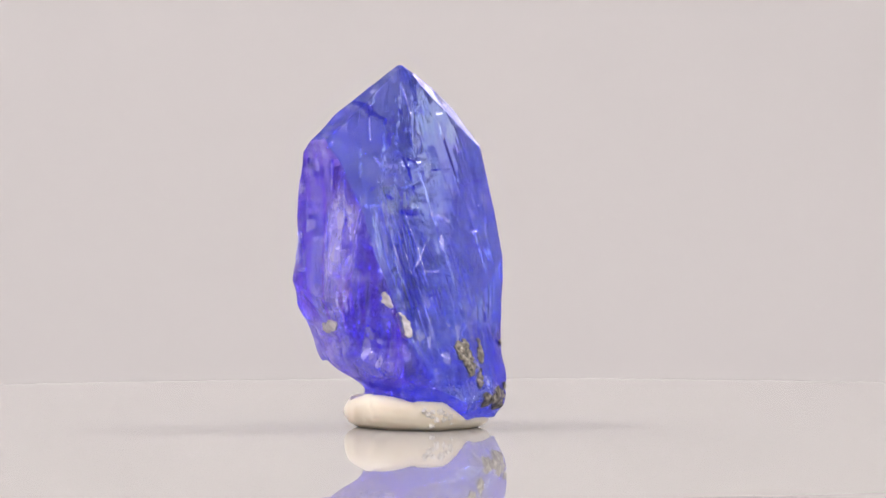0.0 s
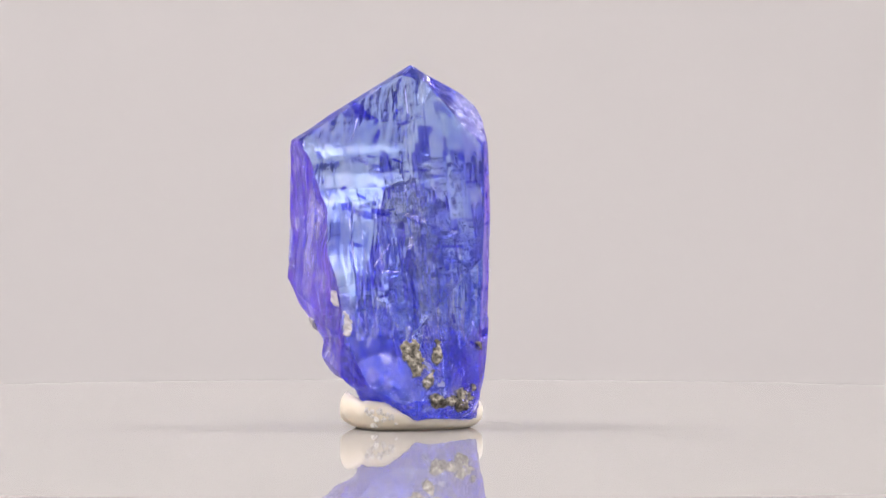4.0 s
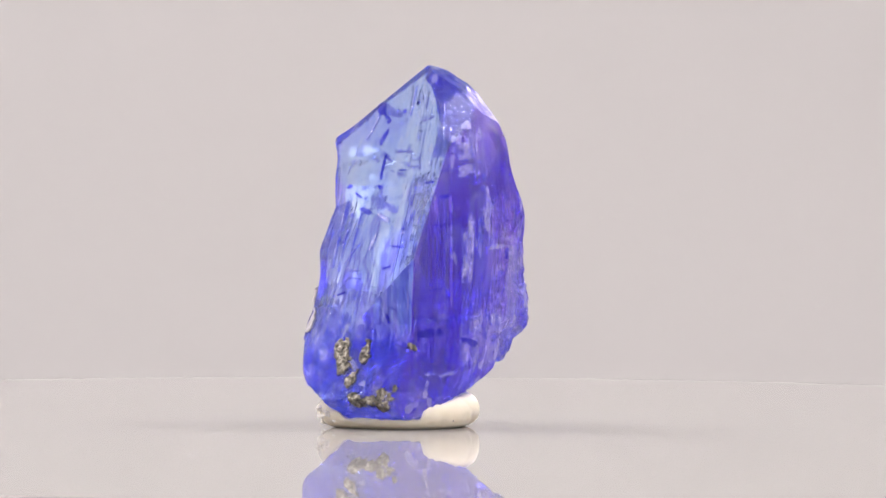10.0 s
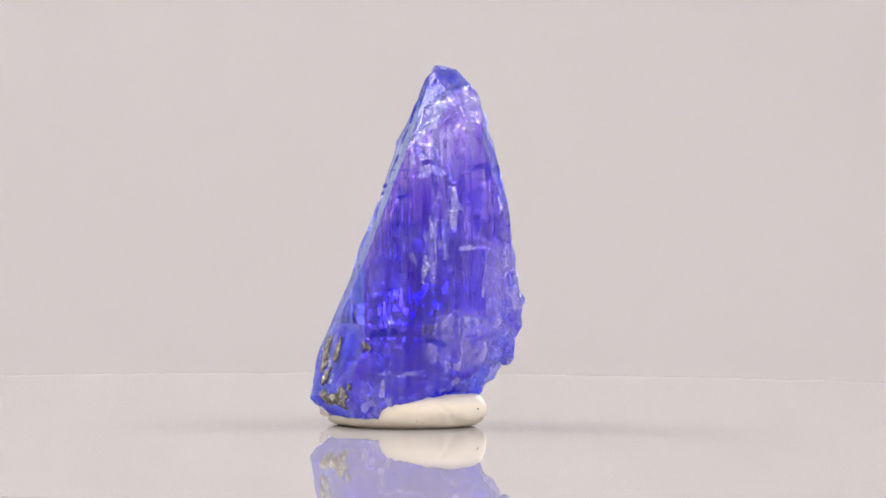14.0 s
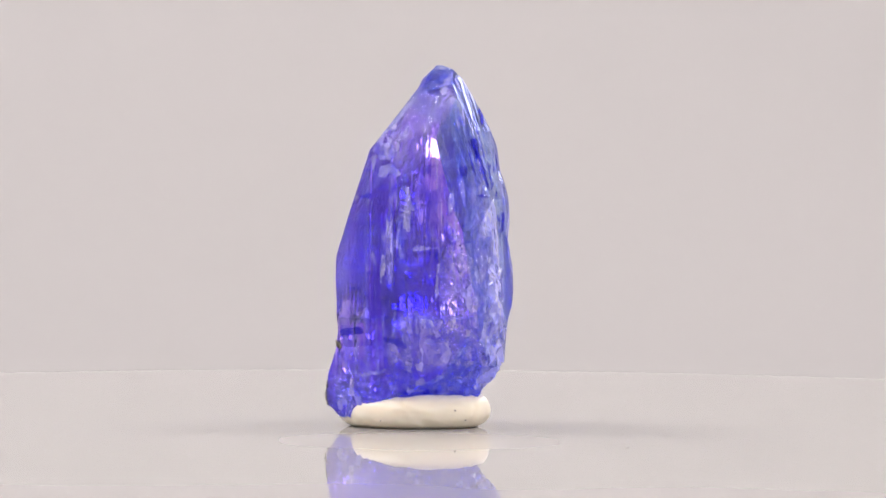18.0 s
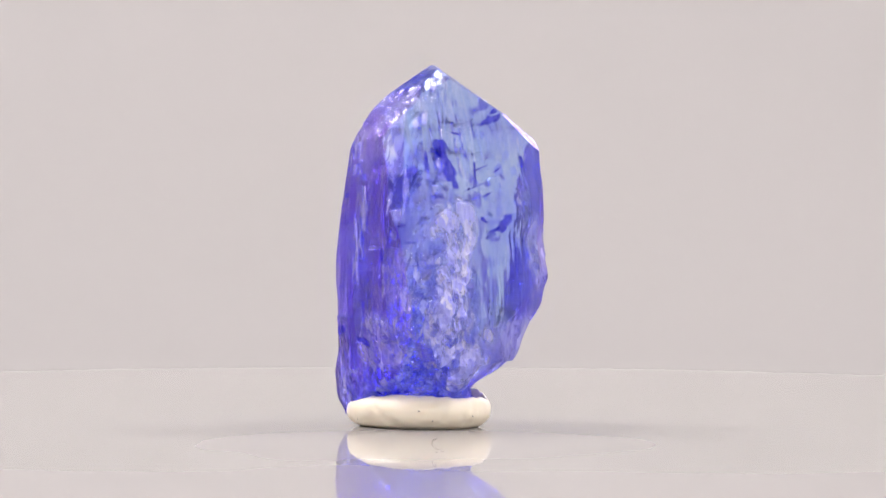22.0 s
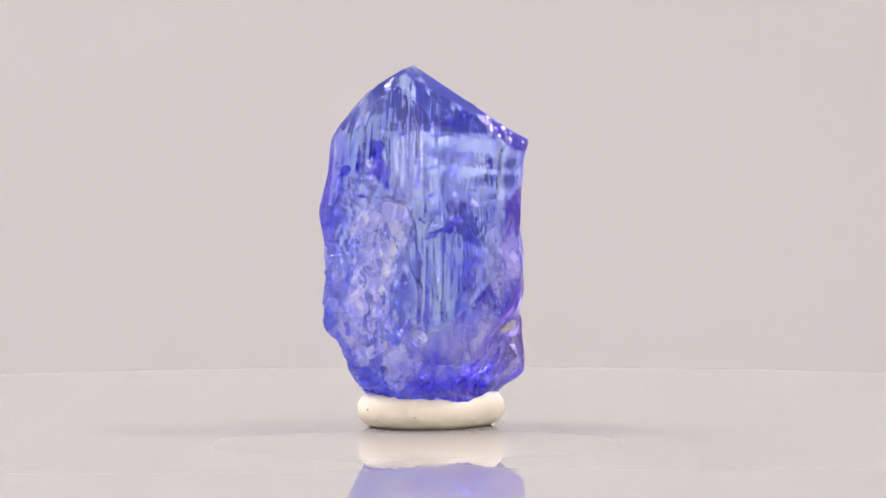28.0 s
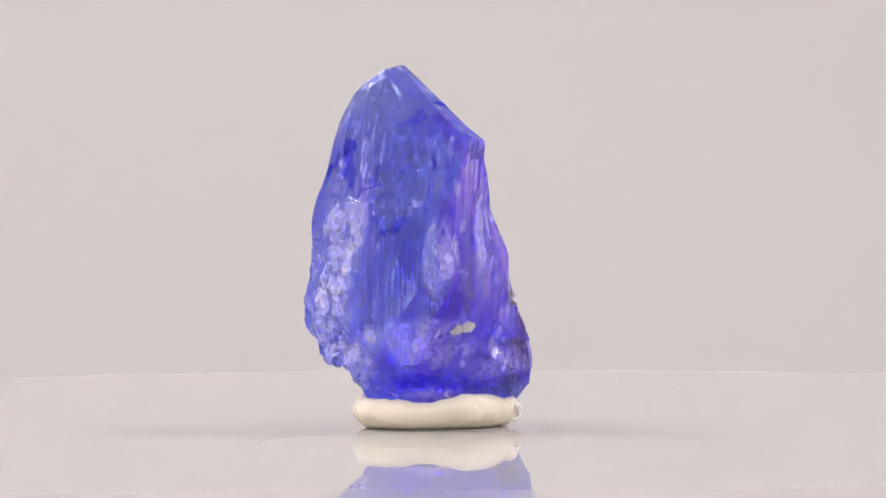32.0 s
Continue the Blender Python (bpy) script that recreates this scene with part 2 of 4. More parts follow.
DUST = dust_material("grey_dust", (0.16, 0.15, 0.15))
FIBRE = dust_material("pale_fibre", (0.36, 0.34, 0.34))


# ---- mesh helpers ----
def mesh_from(name, bm, material, smooth=False, sharp=None):
    me = bpy.data.meshes.new(name)
    bm.normal_update()
    if smooth:
        for f in bm.faces:
            f.smooth = True
        if sharp:
            for e in bm.edges:
                e.smooth = len(e.link_faces) == 2 and e.calc_face_angle(0.0) < radians(sharp)
    bm.to_mesh(me)
    bm.free()
    me.materials.append(material)
    return me


def part(name, bm, material, parent, label="", smooth=False, sharp=None):
    ob = new(name, mesh_from(name, bm, material, smooth, sharp))
    ob.parent = parent
    if label:
        ob["label"] = label
    return ob


def thing(name, bm, material, label, category, kind="", smooth=False, sharp=None, group=""):
    ob = new(name, mesh_from(name, bm, material, smooth, sharp))
    return tagged(ob, label, category, group, kind)


def box(bm, x0, x1, y0, y1, z0, z1):
    bmesh.ops.create_cube(bm, size=1.0, matrix=Matrix.Translation(((x0 + x1) / 2, (y0 + y1) / 2, (z0 + z1) / 2)) @ Matrix.Diagonal((x1 - x0, y1 - y0, z1 - z0, 1)))


# ---- the booth: table top, flat backdrop, walls, roof ----
FLOOR = -0.028
SIDE, BACK, FRONT, ROOF = 0.42, 0.42, -0.55, 0.50
for name, b, cloth, label, category in (
        ("floor", (-SIDE, SIDE, FRONT, BACK, FLOOR - 0.01, FLOOR), "BOARD", "matt pale grey table top under the turntable", "table top"),
        ("wall_left", (-SIDE - 0.006, -SIDE, FRONT, BACK + 0.012, FLOOR - 0.01, ROOF), "CLOTH", "plain white cloth booth side wall", "booth wall"),
        ("wall_right", (SIDE, SIDE + 0.006, FRONT, BACK + 0.012, FLOOR - 0.01, ROOF), "CLOTH", "plain white cloth booth side wall", "booth wall"),
        ("wall_back", (-SIDE, SIDE, BACK + 0.006, BACK + 0.012, FLOOR - 0.01, ROOF), "CLOTH", "plain white cloth booth wall behind the backdrop", "booth wall"),
        ("wall_front", (-SIDE, SIDE, FRONT - 0.006, FRONT, FLOOR - 0.01, ROOF), "CLOTH", "plain white cloth booth wall behind the camera", "booth wall"),
        ("ceiling", (-SIDE - 0.006, SIDE + 0.006, FRONT - 0.006, BACK + 0.012, ROOF, ROOF + 0.006), "CLOTH", "plain white cloth booth roof", "ceiling")):
    bm = bmesh.new()
    box(bm, *b)
    thing(name, bm, BOARD if cloth == "BOARD" else CLOTH, label, category, "structure")


def backdrop():
    """A board that sags forward a little at its foot."""
    bm = bmesh.new()
    profile = []
    for k in range(29):
        z = FLOOR - 0.002 + 0.1 * k / 24 if k < 24 else (0.071, 0.075, 0.09, 0.14, ROOF)[k - 24]
        sag = max(0.0, 0.07 - z) ** 2 / (2 * 0.55)
        profile.append((BACK - 0.001 - sag, z))
    profile += [(y + 0.004, z) for y, z in reversed(profile)]
    ends = [[bm.verts.new((x, y, z)) for y, z in profile] for x in (-SIDE, SIDE)]
    for i in range(len(profile)):
        j = (i + 1) % len(profile)
        bm.faces.new((ends[0][i], ends[0][j], ends[1][j], ends[1][i]))
    for i in range(28):
        for row in ends:
            bm.faces.new((row[i], row[i + 1], row[-2 - i], row[-1 - i]))
    bmesh.ops.recalc_face_normals(bm, faces=bm.faces[:])
    thing("backdrop", bm, BOARD, "plain pale grey backdrop board behind the turntable", "backdrop", "structure", smooth=True, sharp=30)


backdrop()


# ---- the turning plate ----
CROWN = 0.345                   # height at the plate's middle, in millimetres
PLAIN = 0.16                    # height of the flat part


def plate_top(x, y):
    """Height of the plate: a faint swelling in the middle, flat but for a slight lean, and rolling off softly towards the rim."""
    r = math.hypot(x, y)
    return PLAIN + (CROWN - PLAIN) * math.exp(-(r / 13.0) ** 2) - 0.10 * max(0.0, (r - 56.0) / 7.6) ** 3 - 0.007 * (x * math.sin(radians(215)) - y * math.cos(radians(215)))


def plate():
    bm = bmesh.new()
    outline = [(r, 0.0, True) for r in [0.0, 1.0, 2.0] + [3.0 + 0.75 * k for k in range(81)]]
    outline += [(63.3, -0.05, True), (63.5, -0.2, True), (63.6, -0.6, True), (63.6, -8.6, False), (63.0, -9.0, False), (0.0, -9.0, False)]
    rings = []
    for r, z, warped in outline:
        if r == 0.0:
            rings.append([bm.verts.new((0, 0, (z + (CROWN if warped else 0.0)) * MM))])
            continue
        ring = []
        for i in range(192):
            x, y = r * math.cos(i * math.tau / 192), r * math.sin(i * math.tau / 192)
            ring.append(bm.verts.new((x * MM, y * MM, (z + (plate_top(x, y) if warped else 0.0)) * MM)))
        rings.append(ring)
    for a, b in zip(rings, rings[1:]):
        for i in range(192):
            j = (i + 1) % 192
            if len(a) == 1:
                bm.faces.new((a[0], b[i], b[j]))
            elif len(b) == 1:
                bm.faces.new((a[i], b[0], a[j]))
            else:
                bm.faces.new((a[i], b[i], b[j], a[j]))
    bmesh.ops.recalc_face_normals(bm, faces=bm.faces[:])
    return thing("turntable", bm, ACRYLIC, "glossy white acrylic turntable plate with a soft rim", "turntable", smooth=True, sharp=30)


PLATE = plate()


def drum():
    bm = bmesh.new()
    bmesh.ops.create_cone(bm, cap_ends=True, segments=72, radius1=0.052, radius2=0.050, depth=0.019, matrix=Matrix.Translation((0, 0, -0.0185)))
    bmesh.ops.bevel(bm, geom=bm.edges[:], offset=0.0006, segments=2, affect="EDGES")
    return part("drum", bm, FABRIC, PLATE, "white turntable drum", smooth=True, sharp=30)


drum()


# ---- the crystal: planes given by azimuth, tilt and distance from the axis foot, in millimetres ----
SHAFT, FOOT = [], []


def normal_of(azimuth, tilt):
    a, b = radians(azimuth), radians(tilt)
    return Vector((math.sin(a) * math.cos(b), -math.cos(a) * math.cos(b), math.sin(b)))


def cut(body, azimuth, tilt, distance):
    body.append((normal_of(azimuth, tilt), distance))


cut(SHAFT, 35.4, 21.3, 6.62)
cut(SHAFT, -122.7, 13.4, 7.36)
cut(SHAFT, 131.0, -1.1, 3.99)
cut(SHAFT, -30.4, -1.7, 5.82)
cut(SHAFT, -122.9, 5.7, 5.71)
cut(SHAFT, 60.0, -81.0, -4.75)
cut(SHAFT, 152.1, 42.4, 15.06)
cut(SHAFT, -144.8, 7.3, 6.61)
cut(SHAFT, 117.8, 0.1, 4.02)
cut(SHAFT, -89.2, 52.0, 17.05)
cut(SHAFT, -56.3, -30.2, 2.10)
cut(SHAFT, 57.2, 1.3, 4.50)
cut(SHAFT, 75.0, 40.8, 12.80)
cut(SHAFT, -159.4, 14.9, 8.71)
cut(SHAFT, 141.9, -5.1, 3.84)
cut(SHAFT, -105.3, -10.6, 4.35)
cut(SHAFT, -32.0, 57.0, 17.35)
cut(SHAFT, 131.3, 3.0, 4.93)
cut(SHAFT, -95.6, 3.6, 7.26)
cut(SHAFT, -122.6, 18.1, 8.63)
cut(SHAFT, 138.3, 60.7, 18.05)
cut(SHAFT, 130.9, -5.3, 3.32)
cut(SHAFT, -38.8, -18.7, 3.58)
cut(SHAFT, -27.0, 0.0, 6.09)
cut(SHAFT, -146.3, 1.9, 5.99)
cut(SHAFT, 118.0, 2.3, 4.49)
cut(SHAFT, 117.1, -2.0, 3.73)
cut(SHAFT, -91.5, 39.1, 14.92)
cut(SHAFT, 141.7, 28.9, 12.02)
cut(SHAFT, -135.8, 14.3, 7.99)
cut(SHAFT, -122.2, 5.8, 5.77)
cut(SHAFT, 140.8, -39.0, -0.39)
cut(SHAFT, 36.2, 20.8, 6.55)
cut(SHAFT, -172.9, 15.4, 9.06)
cut(SHAFT, -127.4, 31.3, 12.55)
cut(SHAFT, -104.6, 12.2, 8.55)
cut(FOOT, -171.9, -49.6, 0.19)
cut(FOOT, -60.1, -28.6, 2.41)
cut(FOOT, 131.0, -7.0, 3.14)
cut(FOOT, 40.0, 21.8, 6.56)
cut(FOOT, -122.6, 1.0, 5.25)
cut(FOOT, 39.7, 89.9, 6.57)
cut(FOOT, -135.6, -89.0, -1.03)
cut(FOOT, -13.3, -55.5, 1.11)
cut(FOOT, 74.6, 7.8, 5.49)
cut(FOOT, -105.3, -31.8, 2.02)
cut(FOOT, -38.2, -2.8, 5.38)
cut(FOOT, 168.0, -56.2, -0.42)
cut(FOOT, 118.0, -4.3, 3.52)
cut(FOOT, -166.4, -33.7, 1.88)
cut(FOOT, -42.3, -48.3, 1.06)
cut(FOOT, 57.2, -46.5, 2.43)
cut(FOOT, 141.9, -17.3, 2.42)
cut(FOOT, 57.3, 18.2, 6.09)
cut(FOOT, 35.7, 22.5, 6.67)
cut(FOOT, -105.1, -12.2, 4.14)
cut(FOOT, -123.0, -48.8, 0.73)
cut(FOOT, -49.3, -34.2, 2.04)
cut(FOOT, -144.5, 0.2, 5.72)
cut(FOOT, 4.3, 2.3, 6.60)
cut(FOOT, 35.6, 18.8, 6.52)
cut(FOOT, -72.0, -28.5, 2.52)

# dents and swellings of the skin: azimuth, height, breadth in degrees, reach in height, depth
LUMPS = []


def swell(azimuth, z, breadth, reach, depth):
    LUMPS.append((azimuth, z, breadth, reach, depth, math.sin(radians(azimuth)), -math.cos(radians(azimuth))))


swell(278, 2.6, 32, 1.0, -1.0)
swell(204, 4.0, 32, 1.6, -0.93)
swell(326, 12.7, 32, 4.0, -0.48)
swell(318, 2.5, 32, 0.6, -0.67)
swell(183, 10.4, 12, 2.6, -0.32)
swell(344, 8.5, 12, 4.0, -0.3)
swell(183, 5.3, 12, 0.6, -0.33)
swell(197, 5.0, 12, 0.6, 0.33)
swell(311, 5.3, 32, 0.6, -0.37)
swell(53, 2.0, 32, 4.0, -0.36)
swell(193, 18.1, 20, 4.0, -0.35)
swell(253, 5.3, 20, 4.0, -0.32)
swell(203, 4.4, 12, 0.6, 0.22)
swell(7, 2.6, 20, 1.0, -0.25)
swell(321, 6.8, 20, 0.6, -0.2)
swell(285, 9.9, 12, 1.6, -0.25)
swell(106, 2.0, 12, 0.6, -0.3)
swell(319, 3.7, 12, 1.0, 0.19)
swell(336, 10.3, 32, 1.0, 0.28)
swell(311, 16.4, 12, 0.6, 0.26)
swell(194, 5.2, 32, 0.6, -0.19)
swell(290, 14.8, 12, 0.6, -0.24)
swell(143, 17.4, 20, 0.6, -0.24)
swell(77, 3.3, 12, 1.0, 0.25)
swell(288, 7.2, 12, 0.6, 0.15)
swell(177, 12.3, 12, 1.0, 0.15)
swell(341, 14.8, 32, 0.6, 0.23)
swell(186, 8.4, 20, 0.6, -0.15)
swell(277, 2.6, 32, 0.6, -0.2)
swell(72, 5.3, 12, 1.6, -0.19)
swell(97, 5.3, 12, 4.0, 0.2)
swell(350, 7.0, 12, 2.6, -0.13)
swell(150, 7.6, 20, 4.0, -0.19)
swell(183, 7.7, 12, 0.6, 0.22)
swell(294, 11.0, 32, 0.6, -0.14)
swell(326, 12.7, 12, 0.6, -0.19)
swell(83, 6.9, 12, 1.0, -0.12)
swell(297, 14.8, 12, 0.6, 0.12)
swell(319, 8.4, 12, 0.6, 0.16)
swell(74, 2.2, 12, 0.6, 0.12)
swell(77, 1.0, 12, 0.6, -0.16)
swell(284, 6.2, 32, 0.6, -0.11)
swell(280, 5.3, 12, 2.6, 0.11)
swell(8, 2.8, 20, 4.0, 0.11)
swell(172, 14.8, 32, 1.0, -0.11)
swell(341, 16.4, 32, 0.6, 0.16)
swell(293, 9.1, 12, 0.6, 0.1)
swell(83, 6.8, 20, 0.6, 0.1)
swell(317, 14.9, 12, 0.6, -0.11)


def lump_at(p):
    """How far the skin is pushed out or in at a point."""
    azimuth = math.degrees(math.atan2(p.x, -p.y))
    x = y = 0.0
    for a, z, breadth, reach, depth, along, out in LUMPS:
        rise = (p.z - z) / reach
        if abs(rise) < 2.5:
            turn = ((azimuth - a + 180) % 360 - 180) / breadth
            if abs(turn) < 2.5:
                push = depth * math.exp(-turn * turn - rise * rise)
                x, y = x + push * along, y + push * out
    return Vector((x, y, 0))


def solid(planes):
    """The convex body inside all the planes."""
    bm = bmesh.new()
    bmesh.ops.create_cube(bm, size=60.0)
    for n, d in planes:
        cutting = bmesh.ops.bisect_plane(bm, geom=bm.verts[:] + bm.edges[:] + bm.faces[:], plane_co=n * d, plane_no=n, clear_outer=True, dist=1e-5)
        edges = [g for g in cutting["geom_cut"] if isinstance(g, bmesh.types.BMEdge)]
        if edges:
            bmesh.ops.contextual_create(bm, geom=edges)
    bmesh.ops.recalc_face_normals(bm, faces=bm.faces[:])
    return bm


def inside(p):
    return max(n.dot(p) - d for n, d in SHAFT), max(n.dot(p) - d for n, d in FOOT)


def surface(view, side, z):
    """The point of the crystal's skin that faces the azimuth view, at that offset to the right and that height, and the normal there."""
    toward = normal_of(view, 0)
    start = normal_of(view + 90, 0) * side + Vector((0, 0, z))
    best = None
    for planes in (SHAFT, FOOT):
        lo, hi, hit = -1e9, 1e9, None
        for n, d in planes:
            slope, room = n.dot(toward), d - n.dot(start)
            if abs(slope) < 1e-6:
                if room < 0:
                    lo = 1e9
            elif slope > 0:
                if room / slope < hi:
                    hi, hit = room / slope, n
            else:
                lo = max(lo, room / slope)
        if lo < hi and (best is None or hi > best[0]):
            best = (hi, hit)
    if not best:
        return None, None
    p = start + toward * best[0]
    return p + toward * lump_at(p).dot(toward), best[1]


def underside(x, y):
    """How high the crystal's lower skin lies over the point (x, y) of the plate."""
    low, high = -1e9, 1e9
    for n, d in FOOT:
        if n.z < -1e-4:
            low = max(low, (d - n.x * x - n.y * y) / n.z)
        elif n.z > 1e-4:
            high = min(high, (d - n.x * x - n.y * y) / n.z)
    return low if low < high else 1e9


def smooth_step(a, b, v):
    v = min(1.0, max(0.0, (v - a) / (b - a)))
    return v * v * (3 - 2 * v)


def frost_at(p):
    """How rough and frosty the skin is: a shattered flank, and the broken lower end."""
    azimuth = math.degrees(math.atan2(p.x, -p.y)) % 360
    flank = smooth_step(168, 188, azimuth) * (1 - smooth_step(228, 240, azimuth)) * (1 - smooth_step(8.5, 12.0, p.z + 1.6 * noise.noise(p * 0.6)))
    end = 1 - smooth_step(1.6, 4.2, p.z + 1.2 * noise.noise(p * 0.5 + Vector((9, 0, 0))))
    chips = 0.4 * smooth_step(184, 192, azimuth) * (1 - smooth_step(209, 217, azimuth)) * (1 - smooth_step(14.2, 15.4, p.z + 1.2 * noise.noise(p * 0.7)))
    return max(flank, chips, 0.55 * end)


MILK, DEEP = [], []


def patch_at(p, patches):
    """How far a point lies inside soft patches of the skin, each facing a given azimuth."""
    most = 0.0
    for view, side, z, w, h, weight in patches:
        if p.dot(normal_of(view, 0)) > 0.5:
            d = math.hypot((p.dot(normal_of(view + 90, 0)) - side) / w, (p.z - z) / h) + 0.35 * noise.noise(p * 0.9 + Vector((side, z, 0)))
            most = max(most, weight * (1 - smooth_step(0.65, 1.05, d)))
    return most


def etch_at(p):
    """The etched window on one broad face: 1 inside, 0 outside."""
    u, v = p.dot(normal_of(242.7 + 90, 0)), p.z
    if p.dot(normal_of(242.7, 0)) < 0:
        return 0.0
    lean = u - 1.9 - 0.25 * (v - 15.0)
    return (1 - smooth_step(1.7, 2.2, abs(lean) + 0.5 * noise.noise(p * 0.9))) * smooth_step(11.4, 11.9, v + 0.5 * u - 0.9 + 0.6 * noise.noise(p * 1.1)) * (1 - smooth_step(17.2, 17.7, v + 0.3 * u))


def steps_at(p):
    """Depth of the stepped growth marks, in blocks of two sizes."""
    u, v = p.dot(normal_of(242.7 + 90, 0)), p.z
    lane = p.dot(LANE_A) / LANE + 0.5
    big = noise.cell(Vector((math.floor(lane / 4) + 0.5, math.floor(v / 0.84 + 0.3 * math.floor(lane / 4)) + 0.5, 3)))
    small = noise.cell(Vector((math.floor(lane / 2) + 0.5, math.floor(v / 0.42) + 0.5, 8)))
    return 0.012 * abs(big) + 0.005 * abs(small)


LANE = 0.13                                            # width of the finest growth rib
LANE_A, LANE_B = normal_of(143, 0), normal_of(41, 0)    # across the broad faces, across the narrow ones


def ribs_at(p, n):
    """Depth of the upright growth ribs: narrow flat strips of uneven width that break off at uneven heights."""
    broad = abs(n.dot(LANE_A)) < abs(n.dot(LANE_B))
    u = p.dot(LANE_A if broad else LANE_B) / LANE + 0.5
    face = (1 if broad else 2) + (4 if n.dot(LANE_B if broad else LANE_A) > 0 else 0)
    depth = -0.025
    for width, length, deep, k in ((9, 18.0, 0.05, 1), (4, 15.0, 0.03, 2), (1, 11.0, 0.016, 3)):
        lane = math.floor(u / width)
        level = math.floor(p.z / length + 2 * noise.cell(Vector((lane + 0.5, face, k + 20))))
        chance = noise.cell(Vector((lane + 0.5, level + 0.5, face * 5 + k)))
        depth += 0.6 * deep * abs(chance) + (0.05 * LANE * noise.cell(Vector((lane + 0.5, level + 0.5, face * 7 + k))) * (u - (lane + 0.5) * width) if width > 1 else 0.0)
    return depth


def sight(t, x, y):
    """A line of sight to the crystal: azimuth, offset to the right of the axis, height."""
    return t * TURN, (x - 739) * 0.032, (765 - y) * 0.032


for t, x, y, w, h, weight in ((28, 692, 405, 1.5, 1.9, 1.0), (28, 662, 478, 1.3, 1.8, 0.9), (28, 640, 570, 1.6, 2.2, 0.75), (28, 700, 640, 1.6, 1.5, 0.8), (28, 885, 450, 0.8, 2.6, 0.7), (32, 790, 450, 0.7, 2.2, 0.75), (30, 800, 600, 3.2, 1.6, 0.55), (28, 745, 593, 0.6, 0.6, 1.0),
                             (22, 800, 560, 1.2, 3.0, 0.9), (22, 795, 400, 1.2, 1.2, 0.9), (14.5, 790, 270, 1.1, 1.4, 0.35), (14.5, 758, 440, 0.3, 2.2, 0.8), (9, 835, 205, 1.8, 1.8, 0.4), (15, 806, 193, 1.8, 1.3, 0.3), (0, 600, 420, 0.9, 3.2, 0.8), (0, 665, 640, 2.0, 0.9, 0.5), (17, 770, 570, 2.0, 0.7, 0.6), (12, 850, 620, 2.4, 1.0, 0.5)):
    MILK.append((*sight(t, x, y), w, h, weight))


for t, x, y, w, h, weight in ((28, 828, 505, 1.1, 3.4, 1.0), (19, 790, 330, 1.0, 3.6, 0.9), (13, 720, 560, 2.4, 2.6, 0.9), (6, 848, 450, 0.5, 5.6, 1.0), (0, 760, 480, 1.7, 3.6, 0.6), (28, 645, 285, 0.7, 1.5, 0.8), (32, 875, 400, 0.9, 3.6, 0.9), (6, 640, 650, 2.4, 1.7, 0.7), (24, 722, 300, 0.5, 2.6, 1.0),
                             (6, 775, 645, 1.3, 1.5, 0.9), (32, 745, 240, 1.5, 1.4, 0.8), (30, 905, 600, 0.8, 2.6, 0.8), (20, 600, 520, 1.0, 5.0, 0.6), (22, 625, 470, 0.9, 6.0, 0.8), (19, 690, 690, 3.0, 0.8, 0.8), (3, 720, 470, 1.6, 2.0, 0.6), (28, 745, 690, 3.0, 0.6, 0.7), (10, 790, 560, 1.4, 3.0, 0.7), (30, 845, 225, 1.7, 1.5, 1.0), (24, 650, 330, 1.5, 2.6, 0.9), (6, 748, 602, 1.5, 1.6, 1.0), (15, 790, 150, 1.2, 1.1, 0.9)):
    DEEP.append((*sight(t, x, y), w, h, weight))


